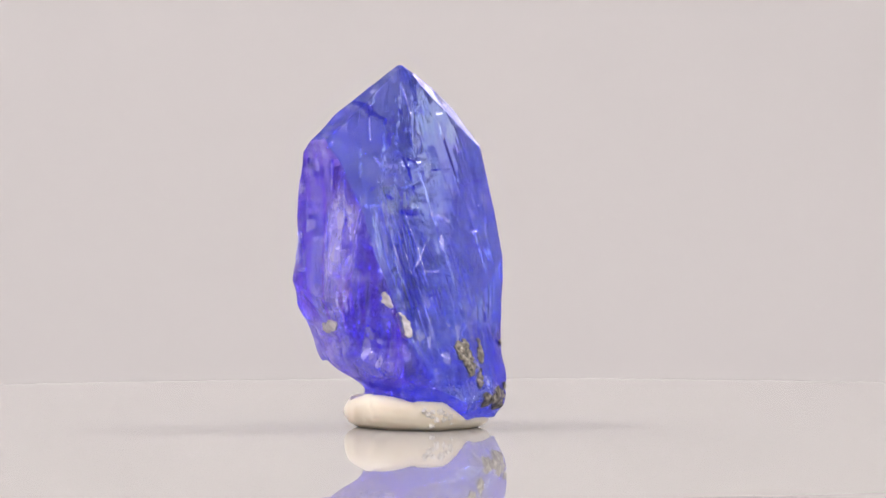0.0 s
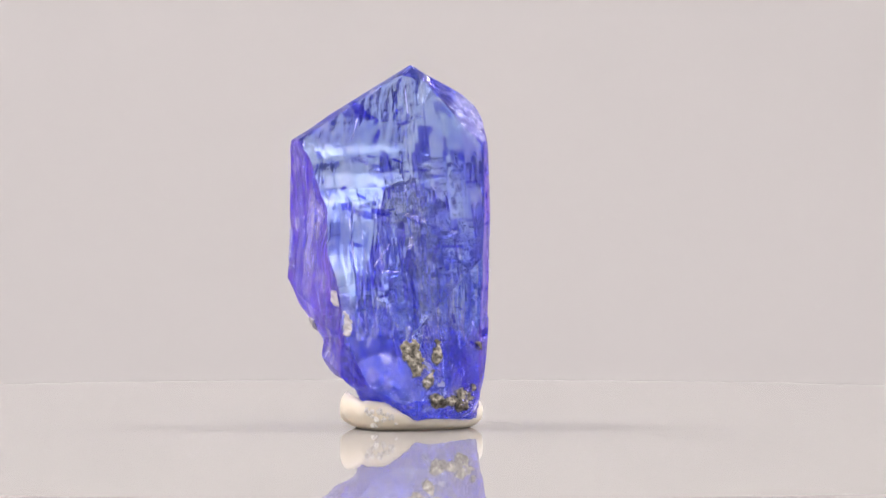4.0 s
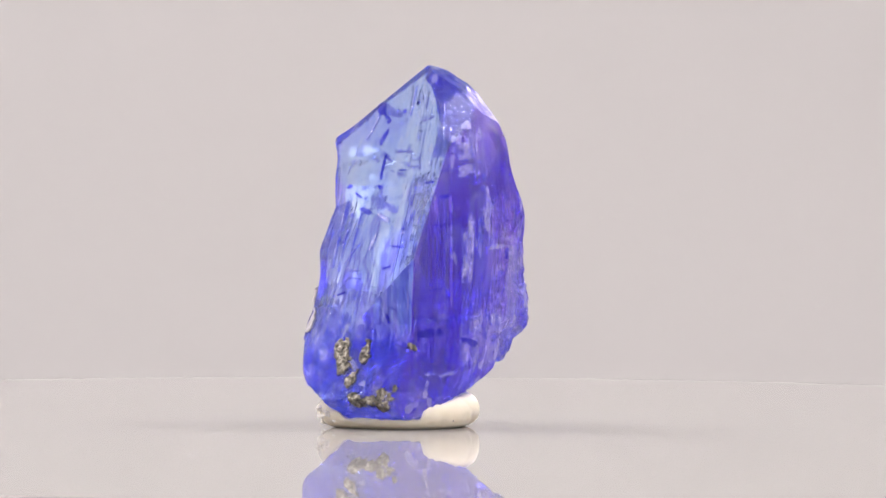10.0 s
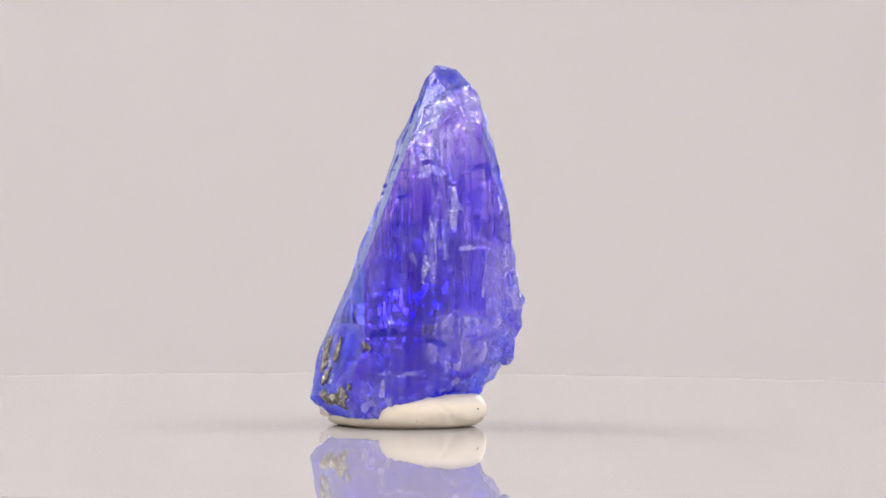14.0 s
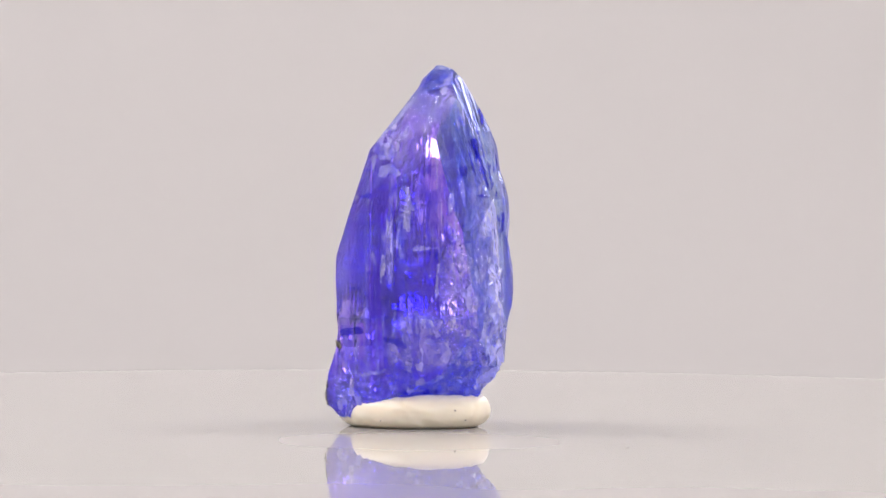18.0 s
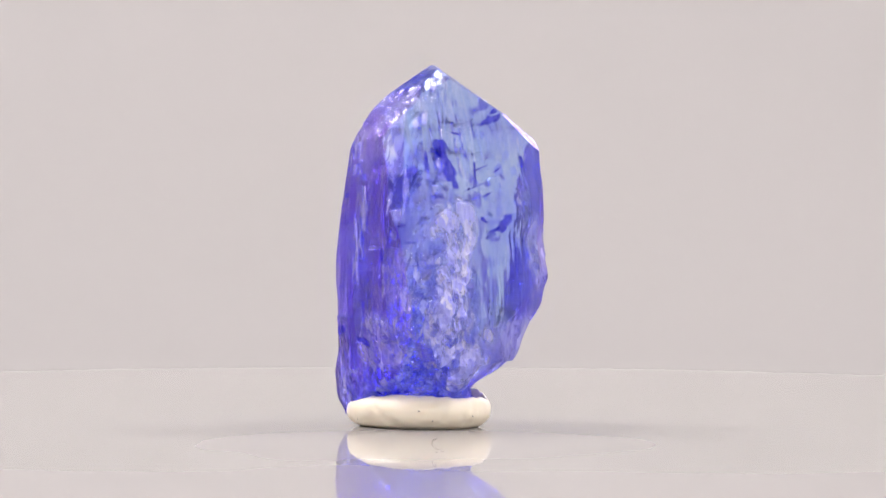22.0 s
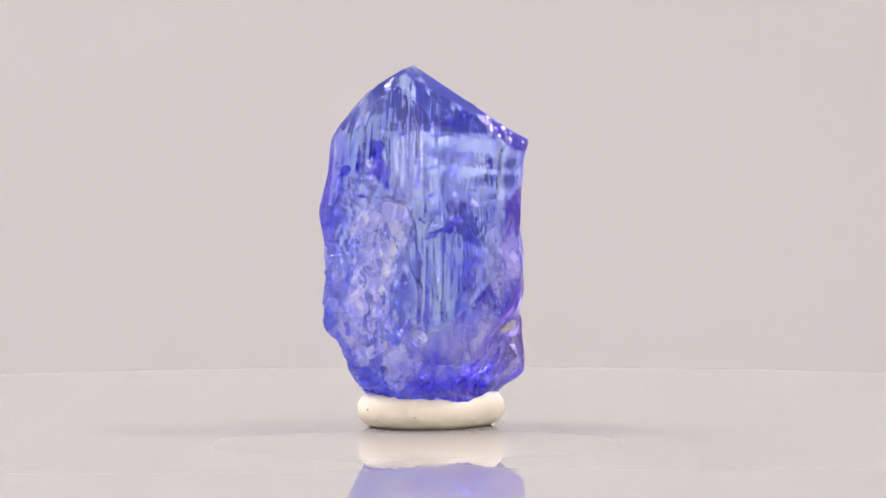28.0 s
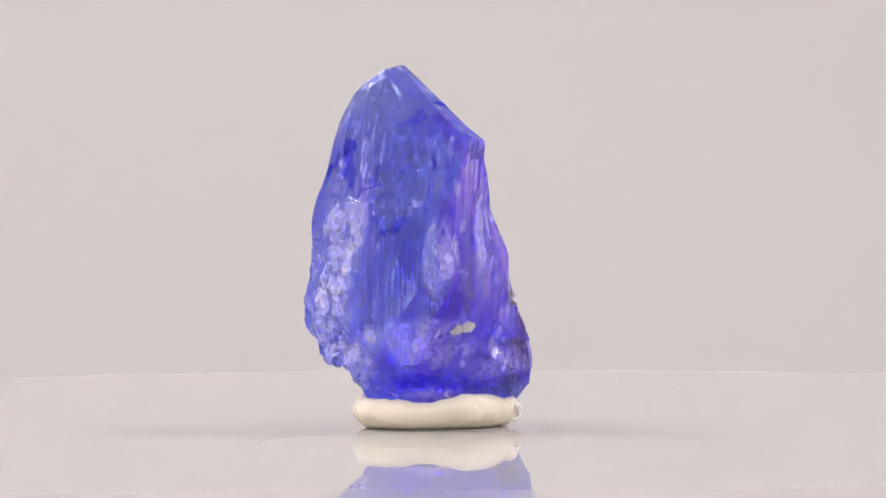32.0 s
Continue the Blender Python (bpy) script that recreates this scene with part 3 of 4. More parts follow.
def crystal():
    raw = []
    for planes in (SHAFT, FOOT):
        bm = solid(planes)
        me = bpy.data.meshes.new("blank")
        bm.to_mesh(me)
        bm.free()
        raw.append(new("blank", me))
    joiner = raw[0].modifiers.new("join", "BOOLEAN")
    joiner.operation, joiner.solver, joiner.object = "UNION", "EXACT", raw[1]
    whole = raw[0].evaluated_get(bpy.context.evaluated_depsgraph_get()).to_mesh()
    bm = bmesh.new()
    bm.from_mesh(whole)
    for ob in raw:
        bpy.data.objects.remove(ob, do_unlink=True)
    mark = bm.faces.layers.int.new("fine")

    def slices(n, step, count, faces=None):
        for f in bm.faces:
            f[mark] = 1 if faces is None or faces(f) else 0
        for i in range(-count, count + 1):
            if faces is None:
                bmesh.ops.bisect_plane(bm, geom=bm.verts[:] + bm.edges[:] + bm.faces[:], plane_co=Vector((0, 0, 10.5)) + n * step * i, plane_no=n)
                continue
            chosen = [f for f in bm.faces if f[mark]]
            geom = set(chosen)
            for f in chosen:
                geom.update(f.verts)
                geom.update(f.edges)
            bmesh.ops.bisect_plane(bm, geom=list(geom), plane_co=Vector((0, 0, 10.5)) + n * step * i, plane_no=n)

    for n, step, count in ((Vector((0, 0, 1)), 0.42, 26), (LANE_A, LANE, 56), (LANE_B, LANE, 56)):
        slices(n, step, count)

    broad, along = normal_of(-123, 10), normal_of(242.7 + 90, 0)

    def etched_face(f):
        return f.normal.dot(broad) > 0.93 and 10.8 < f.verts[0].co.z < 18.2 and -1.2 < f.verts[0].co.dot(along) < 5.0

    def shattered_face(f):
        c = f.verts[0].co
        return c.z < 15.6 and c.z > 1.5 and 172 < math.degrees(math.atan2(c.x, -c.y)) % 360 < 238

    slices(Vector((0, 0, 1)), 0.17, 60, shattered_face)
    for n, step, count in ((Vector((0, 0, 1)), 0.14, 56),):
        slices(n, step, count, etched_face)
    bmesh.ops.triangulate(bm, faces=[f for f in bm.faces if len(f.verts) > 4])
    bmesh.ops.remove_doubles(bm, verts=bm.verts[:], dist=0.004)
    bm.normal_update()
    bm.verts.index_update()
    ridge = {v.index for e in bm.edges if len(e.link_faces) == 2 and e.calc_face_angle(0.0) > 0.12 for v in e.verts}
    tree = kdtree.KDTree(len(ridge))
    for v in bm.verts:
        if v.index in ridge:
            tree.insert(v.co, v.index)
    tree.balance()
    violet, frost, milk, clear, deep = [], [], [], [], []
    for v in bm.verts:
        n = v.normal.copy()
        azimuth = math.degrees(math.atan2(n.x, -n.y))
        violet.append(max(smooth_step(0.35, 0.8, abs(math.sin(radians(azimuth - 40)))) * (1 - smooth_step(0.5, 0.9, abs(n.z))), 0.24 * smooth_step(0.8, 0.95, n.dot(normal_of(-123, 10)))))
    moves = []
    for v in bm.verts:
        p = v.co
        f = frost_at(p)
        frost.append(f)
        milk.append(patch_at(p, MILK))
        deep.append(patch_at(p, DEEP))
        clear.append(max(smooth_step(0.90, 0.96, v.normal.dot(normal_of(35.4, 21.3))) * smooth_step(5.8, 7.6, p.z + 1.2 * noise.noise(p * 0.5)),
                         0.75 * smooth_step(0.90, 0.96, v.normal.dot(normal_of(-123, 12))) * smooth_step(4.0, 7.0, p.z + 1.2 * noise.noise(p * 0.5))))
        long = noise.noise(Vector((p.x * 0.9, p.y * 0.9, p.z * 0.12))) * 0.012
        shatter = noise.noise(p * 1.5) * 0.22 + (noise.voronoi(p * 1.6)[0][0] - 0.45) * 0.24 + noise.noise(p * 4.4 + Vector((5, 0, 0))) * 0.10
        top = 1 - 0.7 * smooth_step(14.5, 16.5, p.z)
        ribs = ribs_at(p, v.normal) * (1 - f) * smooth_step(0.02, 0.4, tree.find(p)[2]) * (1 - smooth_step(0.72, 0.85, abs(v.normal.z)))
        e = etch_at(p) if v.normal.dot(normal_of(-123, 10)) > 0.8 else 0.0
        moves.append(v.normal * (long * (1 - f) * top + shatter * f - e * steps_at(p) - ribs * (1 - e)))
    for v, m in zip(bm.verts, moves):
        v.co = (v.co + m + lump_at(v.co)) * MM
    me = mesh_from("tanzanite_crystal", bm, CRYSTAL)
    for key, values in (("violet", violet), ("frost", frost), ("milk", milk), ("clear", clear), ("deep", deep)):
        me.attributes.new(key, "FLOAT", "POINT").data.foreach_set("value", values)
    ob = new("tanzanite_crystal", me)
    return tagged(ob, "translucent blue-violet tanzanite crystal with a pointed tip, stuck in ivory putty", "crystal")


STONE = crystal()


def crust(name, view, side, z, width, height, lean, rise, material, seed, label, step=0.075, ragged=0.75):
    """An irregular crust that clings to the crystal's skin, in one closed mesh with a rough upper face."""
    bm = bmesh.new()
    nu, nv = max(4, int(width / step)), max(4, int(height / step))
    c, s = math.cos(radians(lean)), math.sin(radians(lean))
    grid = {}
    for i in range(nu + 1):
        for j in range(nv + 1):
            u, v = (i / nu - 0.5) * width, (j / nv - 0.5) * height
            edge = math.hypot(2 * u / width, 2 * v / height) + ragged * noise.noise(Vector((u * 1.4 + seed * 7.1, v * 1.4, seed * 3.3))) + 0.35 * noise.noise(Vector((u * 4 + seed, v * 4, 1.0)))
            if edge > 0.86:
                continue
            p, n = surface(view, side + u * c - v * s, z + u * s + v * c)
            if p is None:
                continue
            up = rise * (0.35 + 0.9 * abs(noise.noise(p * 3.1 + Vector((seed, 0, 0)))) + 0.5 * noise.noise(p * 7.0)) * min(1.0, (0.86 - edge) * 5)
            grid[i, j] = (bm.verts.new((p + n * (min(0.025, 0.012 + rise) + max(0.0, up))) * MM), bm.verts.new((p - n * 0.25) * MM))
    for i in range(nu):
        for j in range(nv):
            keys = [(i, j), (i + 1, j), (i + 1, j + 1), (i, j + 1)]
            if all(k in grid for k in keys):
                bm.faces.new([grid[k][0] for k in keys])
                bm.faces.new([grid[k][1] for k in reversed(keys)])
    for e in [e for e in bm.edges if len(e.link_faces) == 1]:
        a, b = e.verts
        for f in e.link_faces[:1]:
            pairs = {g[0]: g[1] for g in grid.values()}
            if a in pairs and b in pairs:
                bm.faces.new((b, a, pairs[a], pairs[b]))
    bmesh.ops.delete(bm, geom=[v for v in bm.verts if not v.link_faces], context="VERTS")
    bmesh.ops.triangulate(bm, faces=bm.faces[:])
    bmesh.ops.recalc_face_normals(bm, faces=bm.faces[:])
    return part(name, bm, material, STONE, label)


def growth_block(p, n, width, height, rise, teeth=3):
    """A thin terrace on a broad face, with a stepped, broken lower edge and a slanting upper one."""
    bm = bmesh.new()
    right = n.cross(Vector((0, 0, 1))).normalized() * -1
    up = n.cross(right).normalized()
    up = up if up.z > 0 else -up
    frame_of = Matrix((right, up, n)).transposed().to_4x4()
    slant = shear.uniform(0.0, 0.5) * width
    outline = [(-width / 2, height / 2 - slant / 2), (width / 2 * shear.uniform(0.5, 0.9), height / 2 + slant / 2), (width / 2, height / 2 * shear.uniform(0.3, 0.8))]
    edge, drop = width / 2, -height / 2 + shear.uniform(0.2, 0.5) * height
    for k in range(teeth):
        to = edge - width / teeth * shear.uniform(0.7, 1.15) if k < teeth - 1 else -width / 2
        to = max(to, -width / 2 + 0.01 * (teeth - 1 - k))
        outline += [(edge, drop), (to, drop + shear.uniform(-0.04, 0.02))]
        edge, drop = to, drop - height * shear.uniform(-0.10, 0.22)
    low = [bm.verts.new((x, y, -0.06)) for x, y in outline]
    tip, lean = shear.uniform(-0.12, 0.12), shear.uniform(-0.10, 0.10)
    high = [bm.verts.new((x * 0.92, y - min(0.08, 0.12 * height) * (y / height - 0.5), max(0.01, rise + tip * x + lean * y))) for x, y in outline]
    bm.faces.new(high)
    bm.faces.new(list(reversed(low)))
    for i in range(len(outline)):
        j = (i + 1) % len(outline)
        bm.faces.new((low[i], low[j], high[j], high[i]))
    bmesh.ops.triangulate(bm, faces=[f for f in bm.faces if len(f.verts) > 4])
    bmesh.ops.recalc_face_normals(bm, faces=bm.faces[:])
    bmesh.ops.transform(bm, matrix=Matrix.Diagonal((MM, MM, MM, 1)) @ Matrix.Translation(p) @ frame_of, verts=bm.verts[:])
    return part("growth_step", bm, STEP, STONE)


shear = random.Random(12)
made = 0
while made < 38:
    side, z = shear.uniform(-0.8, 4.6), shear.uniform(11.0, 17.8)
    p, n = surface(242.7, side, z)
    if p is None or n.dot(normal_of(-123, 10)) < 0.9:
        continue
    if etch_at(p) < 0.35:
        if shear.random() > 0.02:
            continue
    size = shear.uniform(0.5, 1.0) ** 2
    growth_block(p, n, 0.14 + 0.7 * size * shear.random(), 0.14 + 0.6 * size, shear.uniform(0.008, 0.03), shear.randint(2, 5))
    made += 1
# long ribs on the broad face under the window
for side, z, w, h in ((1.2, 8.6, 0.22, 3.6), (1.75, 8.4, 0.12, 3.8), (2.75, 9.6, 0.26, 2.8), (3.1, 9.4, 0.10, 3.2), (3.5, 9.8, 0.16, 2.4), (0.6, 8.6, 0.14, 3.0), (-0.3, 15.6, 0.16, 4.6), (0.25, 15.6, 0.22, 3.8), (0.85, 16.2, 0.12, 3.0), (-0.75, 15.0, 0.12, 5.0)):
    p, n = surface(242.7, side, z)
    growth_block(p, n, w, h, 0.015, 2)
# deep violet chips and etched marks in the skin
for k, (t, x, y, w, h, lean) in enumerate(((6, 646, 197, 1.9, 0.62, -36), (6, 704, 196, 0.3, 0.8, -10), (28, 805, 213, 2.2, 0.5, 18), (28, 795, 395, 1.6, 0.9, 20), (30, 640, 285, 1.0, 3.2, 8))):
    crust("etched_mark", *sight(t, x, y), w, h, lean, 0.02, CHIP, k + 91, "deep violet etched mark")
for k, (t, x, y, w, h, lean) in enumerate(((6, 659, 373, 1.9, 0.42, -12), (6, 598, 332, 0.6, 0.25, 35), (6, 693, 283, 1.1, 0.22, -25), (6, 768, 433, 1.8, 0.26, 0), (6, 777, 402, 1.3, 0.26, 6), (6, 630, 347, 0.8, 0.22, -30),
                                           (6, 774, 540, 1.3, 0.22, -20), (6, 710, 303, 0.7, 0.18, -12), (6, 805, 605, 0.8, 0.3, -35), (6, 681, 303, 0.2, 3.6, 2), (6, 766, 560, 0.22, 1.4, 12), (6, 750, 470, 1.0, 0.2, 15),
                                           (13, 722, 395, 3.0, 0.22, 3), (13, 706, 508, 1.8, 0.26, 4), (13, 735, 345, 1.2, 0.5, 8), (13, 700, 585, 2.2, 1.0, 10), (13, 790, 600, 1.8, 0.8, -15), (13, 745, 480, 1.3, 0.2, -4), (13, 820, 520, 1.0, 0.25, 10),
                                           (19, 640, 300, 1.6, 0.2, 5), (19, 800, 300, 0.8, 2.0, 4), (19, 700, 395, 1.4, 0.2, 4), (19, 740, 690, 3.2, 0.3, 3), (21, 700, 455, 0.25, 2.0, 3), (21, 875, 195, 1.2, 0.5, 40), (21, 862, 295, 1.6, 0.2, 25), (21, 850, 330, 1.4, 0.16, 25),
                                           (24, 712, 280, 0.4, 2.8, 2), (24, 673, 424, 1.3, 0.22, 3), (24, 845, 407, 1.5, 0.42, 20), (24, 827, 387, 0.7, 0.3, -40), (24, 813, 310, 0.16, 3.4, 0), (24, 660, 395, 0.9, 0.2, 8), (24, 775, 235, 0.9, 0.2, -15),
                                           (28, 766, 415, 1.5, 0.5, 15), (28, 734, 314, 1.1, 0.2, 22), (28, 762, 343, 1.3, 0.2, 20), (28, 660, 275, 0.4, 1.6, -25), (28, 800, 300, 0.9, 0.18, 22), (28, 868, 290, 0.35, 1.6, 10), (28, 640, 345, 0.9, 0.3, -10),
                                           (0, 690, 245, 0.3, 2.2, 3), (0, 735, 370, 1.3, 0.25, 12), (0, 700, 430, 1.5, 0.4, -18), (0, 775, 300, 1.1, 0.25, 5), (0, 760, 520, 1.2, 0.3, 20), (3, 690, 378, 1.4, 0.3, -8), (3, 845, 320, 1.3, 0.3, 6))):
    crust("etched_mark", *sight(t, x, y), 0.85 * w, 0.55 * h, lean, 0.008, CHIP, k + 131, "", 0.045)
# pale feathers: small fractures that break the surface
for k, (t, x, y, w, h, lean) in enumerate(((6, 712, 384, 1.3, 0.3, -20), (6, 659, 477, 1.8, 0.24, -3), (6, 776, 410, 0.6, 0.3, 0), (6, 635, 624, 0.9, 0.26, -30), (6, 603, 420, 0.1, 5.0, 0), (6, 648, 420, 0.1, 4.6, 0), (6, 622, 440, 0.08, 4.0, 0), (6, 722, 185, 0.1, 2.4, 0),
                                           (13, 782, 400, 0.3, 2.0, 3), (13, 770, 470, 0.5, 1.7, -15), (13, 790, 560, 0.2, 3.0, -6), (13, 852, 435, 2.2, 0.36, 5), (13, 700, 655, 0.9, 0.4, 0), (13, 745, 655, 2.4, 0.3, 14), (13, 795, 300, 0.9, 0.8, 0), (13, 828, 560, 0.16, 2.6, 0), (13, 860, 485, 0.3, 0.6, 0),
                                           (19, 665, 300, 0.7, 0.8, 0), (19, 690, 420, 0.3, 2.6, 3), (19, 750, 500, 0.25, 2.4, -3), (19, 770, 360, 0.4, 1.8, -8), (19, 745, 600, 1.2, 0.5, -20), (21, 640, 270, 0.9, 1.4, 0), (21, 655, 420, 0.25, 2.4, 0), (21, 690, 560, 0.6, 1.0, 20), (21, 790, 560, 0.4, 2.0, 8), (21, 745, 330, 0.4, 2.2, 0),
                                           (24, 745, 250, 0.16, 4.4, 0), (24, 740, 150, 0.5, 0.9, -10), (24, 912, 360, 1.0, 0.5, -12), (24, 620, 350, 0.2, 4.4, 0), (24, 755, 470, 0.5, 1.2, 15), (24, 700, 215, 0.9, 0.5, 35),
                                           (28, 662, 295, 0.9, 1.4, -20), (28, 651, 205, 0.4, 1.3, -20), (28, 705, 260, 0.16, 4.2, -2), (28, 722, 240, 0.1, 3.6, 0), (28, 860, 440, 0.25, 2.4, 0), (28, 745, 593, 0.5, 0.5, 0), (28, 800, 395, 0.5, 0.2, 15), (30, 830, 560, 0.5, 0.6, 25), (30, 870, 440, 0.4, 2.4, 5),
                                           (0, 590, 300, 0.1, 3.4, 0), (0, 612, 360, 0.08, 4.4, 0), (0, 640, 340, 0.08, 5.0, 0), (0, 580, 420, 0.14, 2.4, 0), (0, 655, 220, 0.1, 2.6, 3), (0, 720, 330, 1.0, 0.25, 15), (0, 745, 450, 0.3, 1.4, -20), (0, 780, 420, 0.25, 1.6, 5))):
    crust("feather", *sight(t, x, y), w, h, lean, 0.012, FEATHER, k + 231, "pale silvery fracture feather", 0.06)
# dark metallic flakes at the lower end
for k, (t, x, y, w, h, lean) in enumerate(((6, 684, 627, 1.5, 2.3, 14), (6, 730, 617, 0.75, 1.4, -8), (6, 712, 664, 0.7, 1.3, -32), (6, 742, 703, 2.0, 0.95, 3), (6, 772, 700, 1.7, 1.25, 20), (6, 725, 700, 1.0, 0.9, 10), (9, 752, 607, 1.0, 0.45, -35), (6, 795, 680, 0.5, 0.6, 0))):
    crust("graphite_flake", *sight(t, x, y), w, h, lean, 0.08, GRAPHITE, k + 1, "dark metallic graphite flakes", 0.06, 0.5)
# pale matrix grains
for k, (t, x, y, w, h, lean) in enumerate(((3, 617, 528, 0.6, 1.4, 25), (3, 640, 568, 0.6, 1.5, 12), (0, 587, 573, 0.8, 0.6, -20), (32, 808, 578, 0.8, 0.6, 20))):
    crust("matrix_grain", *sight(t, x, y), w, h, lean, 0.05, MATRIX, k + 31, "pale beige matrix grain")


def sheet(name, p, azimuth, tilt, width, height, material, seed, wave=0.25, ragged=0.5, step=0.3):
    """A thin wavy sheet inside the crystal, trimmed where it would leave the stone."""
    bm = bmesh.new()
    n = normal_of(azimuth, tilt)
    right = normal_of(azimuth + 90, 0)
    up = right.cross(n)
    up = up if up.z >= 0 else -up
    nu, nv = max(3, int(width / step)), max(3, int(height / step))
    grid = {}
    for i in range(nu + 1):
        for j in range(nv + 1):
            u, v = (i / nu - 0.5) * width, (j / nv - 0.5) * height
            q = p + right * u + up * v
            q = q + n * wave * noise.noise(q * 0.8 + Vector((seed, 0, 0)))
            edge = max(abs(2 * u / width), abs(2 * v / height)) + ragged * noise.noise(Vector((u * 1.3 + seed * 5, v * 0.8, seed)))
            if edge > 1 - ragged * 0.3 or min(inside(q)) > -0.45 - lump_at(q).length:
                continue
            grid[i, j] = bm.verts.new(q * MM)
    for i in range(nu):
        for j in range(nv):
            keys = [(i, j), (i + 1, j), (i + 1, j + 1), (i, j + 1)]
            there = [grid[k] for k in keys if k in grid]
            if len(there) >= 3:
                bm.faces.new(there)
    bmesh.ops.delete(bm, geom=[v for v in bm.verts if not v.link_faces], context="VERTS")
    if not bm.faces:
        bm.free()
        return None
    return part(name, bm, material, STONE, smooth=True)


# deeper coloured growth zones and healed fractures inside the stone
rng = random.Random(5)
for t, x, y, w, h, depth in ((6, 760, 390, 1.1, 9.5, 1.2), (6, 681, 300, 0.35, 3.6, 0.7), (24, 812, 330, 0.3, 4.0, 0.7), (24, 905, 430, 0.8, 5.0, 0.8), (13, 712, 470, 1.2, 5.0, 1.0), (19, 735, 420, 1.6, 7.0, 1.0)):
    view, side, z = sight(t, x, y)
    p, n = surface(view, side, z)
    sheet("colour_zone", p - n * depth, view, 0, w, h, ZONE, x * 0.1, 0.2, 0.35, 0.2)
for k, (along, out, z, azimuth, w, h) in enumerate(((-3.6, 0.3, 8.0, 142, 5.0, 12.0), (-2.2, -0.6, 7.0, 136, 5.5, 11.0), (-0.9, 0.4, 9.0, 146, 6.0, 13.0), (0.5, -0.4, 6.5, 138, 6.0, 10.0), (1.7, 0.5, 8.0, 144, 5.5, 12.0), (2.9, 0.0, 6.0, 140, 5.0, 9.0))):
    sheet("colour_zone", LANE_A * -along + LANE_B * out + Vector((0, 0, z)), azimuth, 2, w, h, ZONE, k + 2.0, 0.45)
sheet("colour_zone", Vector((0.5, -1.0, 3.6)), 60, 4, 8.0, 4.0, ZONE, 7.0, 0.5)
for k in range(150):
    z = rng.uniform(1.6, 16.0) if k % 3 else rng.uniform(1.6, 8.0)
    p = Vector((rng.uniform(-5, 4), rng.uniform(-4.5, 5), z))
    flat = rng.random() < 0.55
    sheet("fracture", p, rng.uniform(0, 360), rng.uniform(60, 85) if flat else rng.uniform(-20, 20), rng.uniform(0.5, 1.5), rng.uniform(0.4, 0.9) if flat else rng.uniform(0.6, 1.8), VEIL, k * 1.7, 0.35, 0.7, 0.18)


# ---- the putty under the crystal ----
def putty():
    bm = bmesh.new()
    rings, seg = 40, 144
    center = Vector((0.0, -0.75, 0))
    loops = []
    for r in range(rings + 1):
        f = r / rings
        loop = []
        for i in range(seg):
            a = i * math.tau / seg
            d = Vector((math.sin(a), -math.cos(a), 0))
            reach = 4.25 + 0.22 * math.sin(2 * a + 0.6) + 0.12 * math.sin(3 * a + 2.0) + 0.5 * math.exp(-((math.degrees(a) - 14) / 13) ** 2)
            tall = 1.95 + 0.5 * math.exp(-((math.degrees(a) - 308) / 28) ** 2) + 0.12 * noise.noise(d * 2.9 + Vector((3, 3, 3))) + 0.08 * math.sin(a * 2 + 1.0)
            # section: up the rounded rim, then inward over the top
            if f < 0.55:
                b = -0.46 * math.pi + (f / 0.55) * 0.96 * math.pi
                q = center + d * (reach - tall * 0.55 + tall * 0.55 * math.cos(b) ** 1.0 if math.cos(b) > 0 else reach - tall * 0.55)
                z = tall * 0.5 * (1 + math.sin(b))
            else:
                g = (f - 0.55) / 0.45
                q = center + d * (reach - tall * 0.55) * (1 - g * 0.98)
                z = tall - 0.2 * g
            dent = underside(q.x, q.y)
            z = min(z, max(0.2, dent - CROWN - 0.02))
            lump = 0.10 * noise.noise(q * 1.1 + Vector((0, 0, z))) + 0.05 * noise.noise(q * 3.2 + Vector((4, 0, z)))
            z += lump * smooth_step(0.1, 0.6, z)
            crease = max(0.10 * math.exp(-((math.degrees(a) - line - bend * z) / wide) ** 2) for line, bend, wide in ((228, 4, 1.8), (172, -16, 2.4), (205, 3, 1.5), (90, 10, 2.2), (330, -8, 2.0)))
            q = q - d * (crease + 0.6 * lump) * smooth_step(0.0, 0.4, z)
            loop.append(bm.verts.new(Vector((q.x, q.y, max(0.0, z) + plate_top(q.x, q.y))) * MM))
        loops.append(loop)
    for a, b in zip(loops, loops[1:]):
        for i in range(seg):
            bm.faces.new((a[i], a[(i + 1) % seg], b[(i + 1) % seg], b[i]))
    bm.faces.new(loops[-1])
    bm.faces.new(list(reversed(loops[0])))
    bmesh.ops.recalc_face_normals(bm, faces=bm.faces[:])
    return thing("putty_pad", bm, PUTTY, "squashed ivory putty pad holding the crystal upright", "putty", smooth=True, sharp=60)


PAD = putty()


def pad_point(azimuth, height):
    """A point on the pad's rim, for what sticks to it."""
    a = radians(azimuth)
    d = Vector((math.sin(a), -math.cos(a), 0))
    best = max((v.co for v in PAD.data.vertices if abs(v.co.z / MM - CROWN - height) < 0.25), key=lambda c: c.x * d.x + c.y * d.y - 3 * abs(c.x * d.y - c.y * d.x))
    return Vector(best) / MM, d


def grit(azimuth, height, size, material, name, label, seed):
    bm = bmesh.new()
    bmesh.ops.create_icosphere(bm, subdivisions=2, radius=size)
    p, d = pad_point(azimuth, height)
    for v in bm.verts:
        v.co = v.co * (1 + 0.9 * noise.noise(v.co * (1.6 / size) + Vector((seed, 0, 0))))
        v.co = (v.co + p) * MM
    return part(name, bm, material, PAD, label)


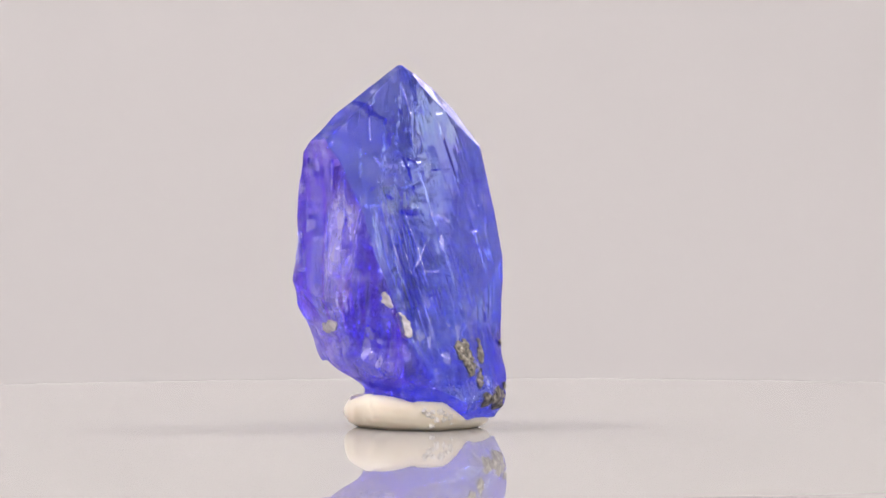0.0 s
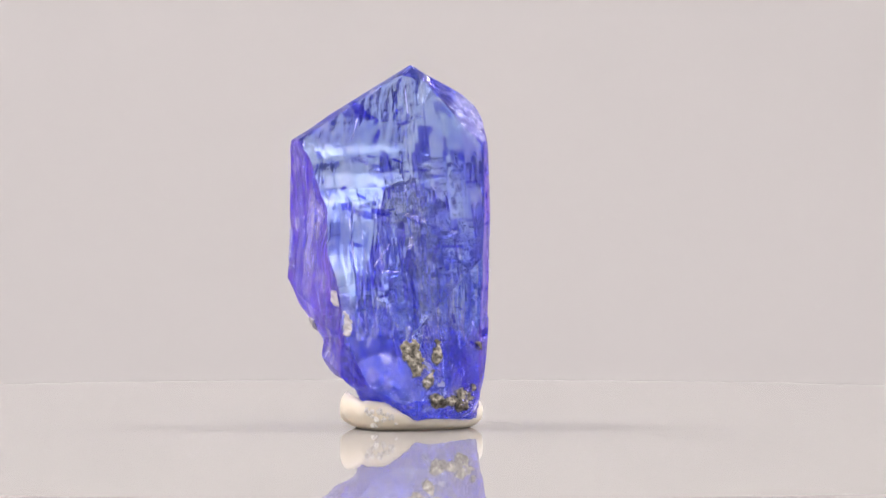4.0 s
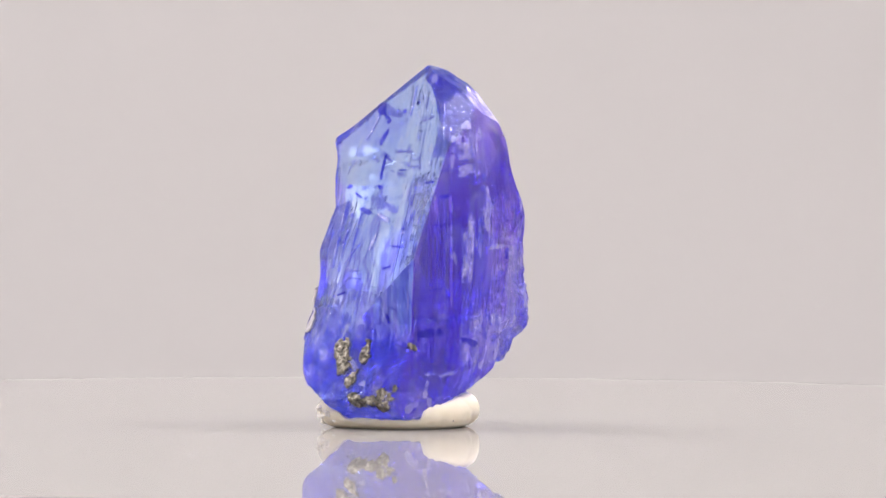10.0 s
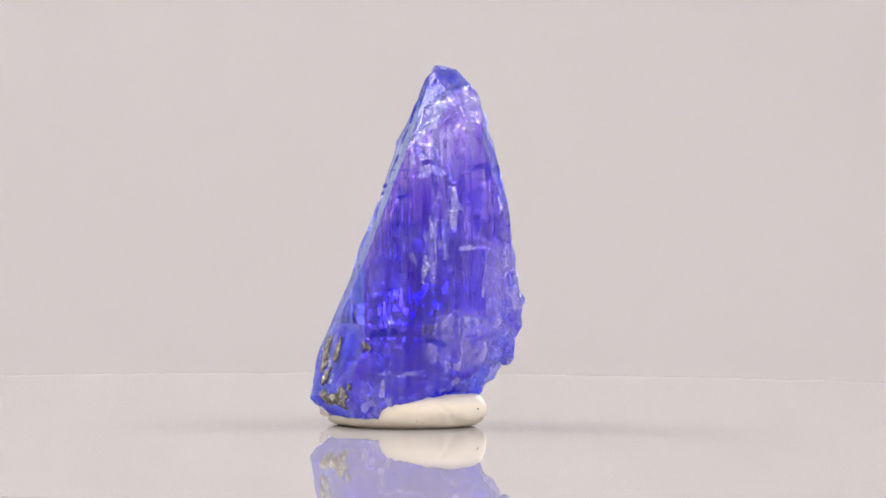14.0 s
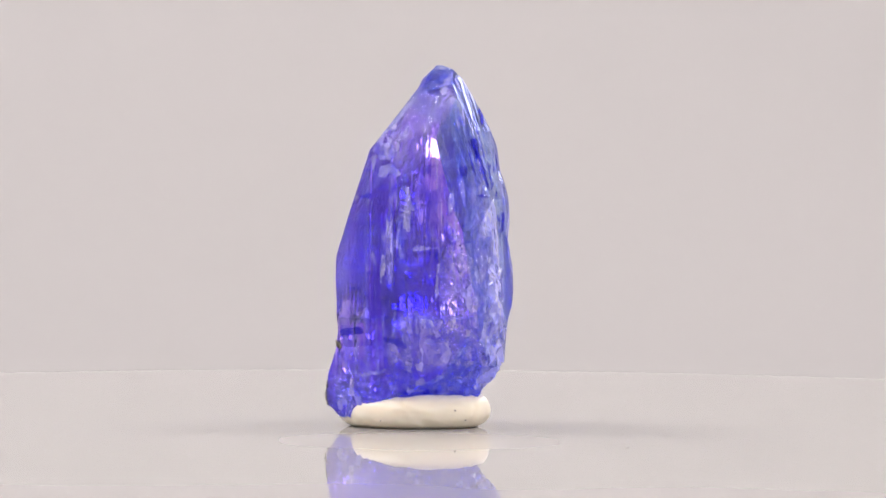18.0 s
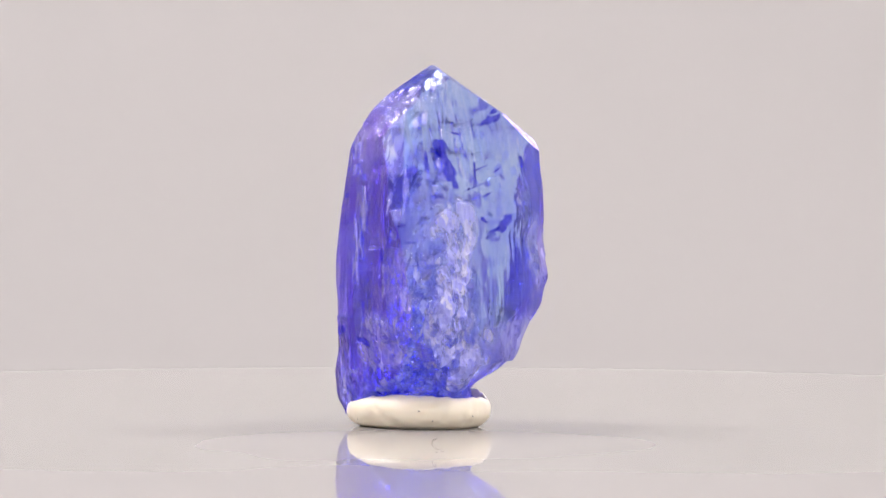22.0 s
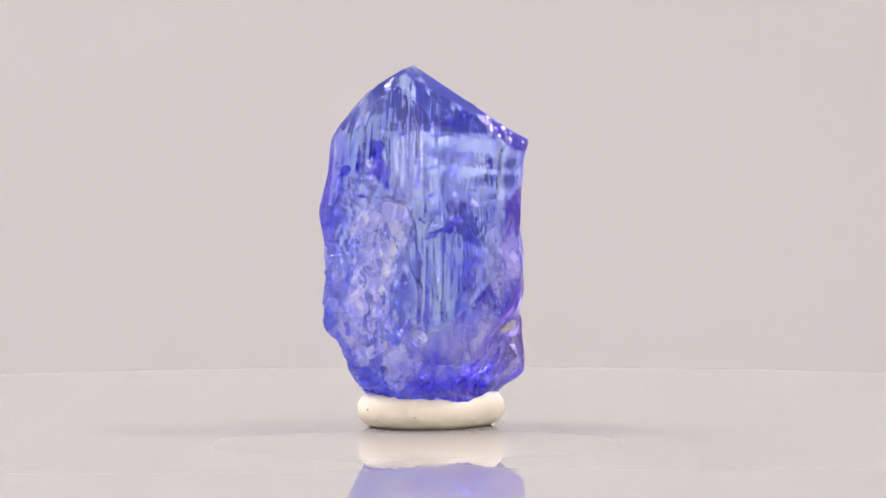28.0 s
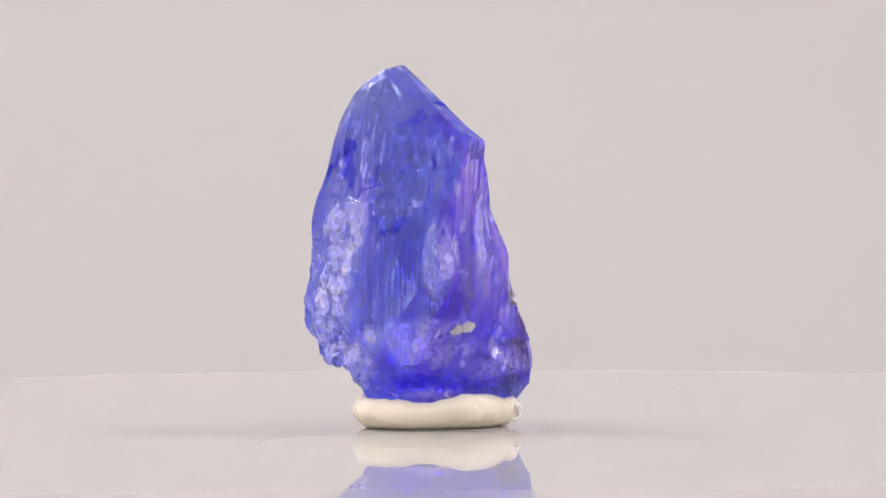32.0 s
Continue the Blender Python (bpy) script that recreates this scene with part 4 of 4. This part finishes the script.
for k, (azimuth, height, size) in enumerate(((191, 1.1, 0.045), (192, 0.95, 0.035), (205, 0.3, 0.04), (240, 0.9, 0.035), (120, 0.25, 0.03))):
    grit(azimuth, height, size, DUST, "grit", "dark grit in the putty", k)
crumbs = random.Random(3)
for k in range(16):
    grit(crumbs.uniform(3, 24), crumbs.uniform(0.1, 1.2), crumbs.uniform(0.07, 0.2), CRUMB, "crumb", "pale crumbling grain", k + 40)


# ---- dust on the plate ----
def hair():
    data = bpy.data.curves.new("hair", "CURVE")
    data.dimensions, data.bevel_depth, data.bevel_resolution = "3D", 0.000011, 2
    line = data.splines.new("NURBS")
    spot = normal_of(194.58, 0) * 18.2
    across = normal_of(194.58 + 90, 0)
    steps = ((0.25, 0.02), (0.05, 0.10), (-0.05, 0.02), (0.1, 0.16), (-0.22, 0.12), (-0.42, 0.40), (-0.36, 0.72), (-0.1, 0.80), (-0.22, 0.60))
    line.points.add(len(steps) - 1)
    for k, (u, z) in enumerate(steps):
        p = (spot + across * u + normal_of(194.58, 0) * 0.2 * math.sin(k * 1.3) + Vector((0, 0, z + plate_top(spot.x, spot.y)))) * MM
        line.points[k].co = (*p, 1)
    line.use_endpoint_u, line.order_u = True, 4
    data.materials.append(FIBRE)
    return tagged(new("dust_hair", data), "tiny curled grey fibre lying on the glossy plate", "fibre")


def speck(azimuth, radius, size, seed):
    bm = bmesh.new()
    bmesh.ops.create_icosphere(bm, subdivisions=2, radius=size)
    spot = normal_of(azimuth, 0) * radius
    for v in bm.verts:
        v.co = v.co * (1 + 0.5 * noise.noise(v.co * 8 + Vector((seed, 0, 0))))
        v.co.z = max(0.0, v.co.z * 0.6 + size * 0.3)
        v.co = (v.co + spot + Vector((0, 0, plate_top(spot.x, spot.y)))) * MM
    return thing("dust_speck", bm, DUST, "tiny grey dust speck on the glossy plate", "dust", group="dust on the plate")


TURNING = [PLATE, STONE, PAD, hair(), speck(194.0, 18.6, 0.05, 1.0)]


def motions():
    for ob in TURNING:
        walk(ob, [(float(t), pose(0, 0, 0, 0, 0, -TURN * t)) for t in range(33)])


motions()
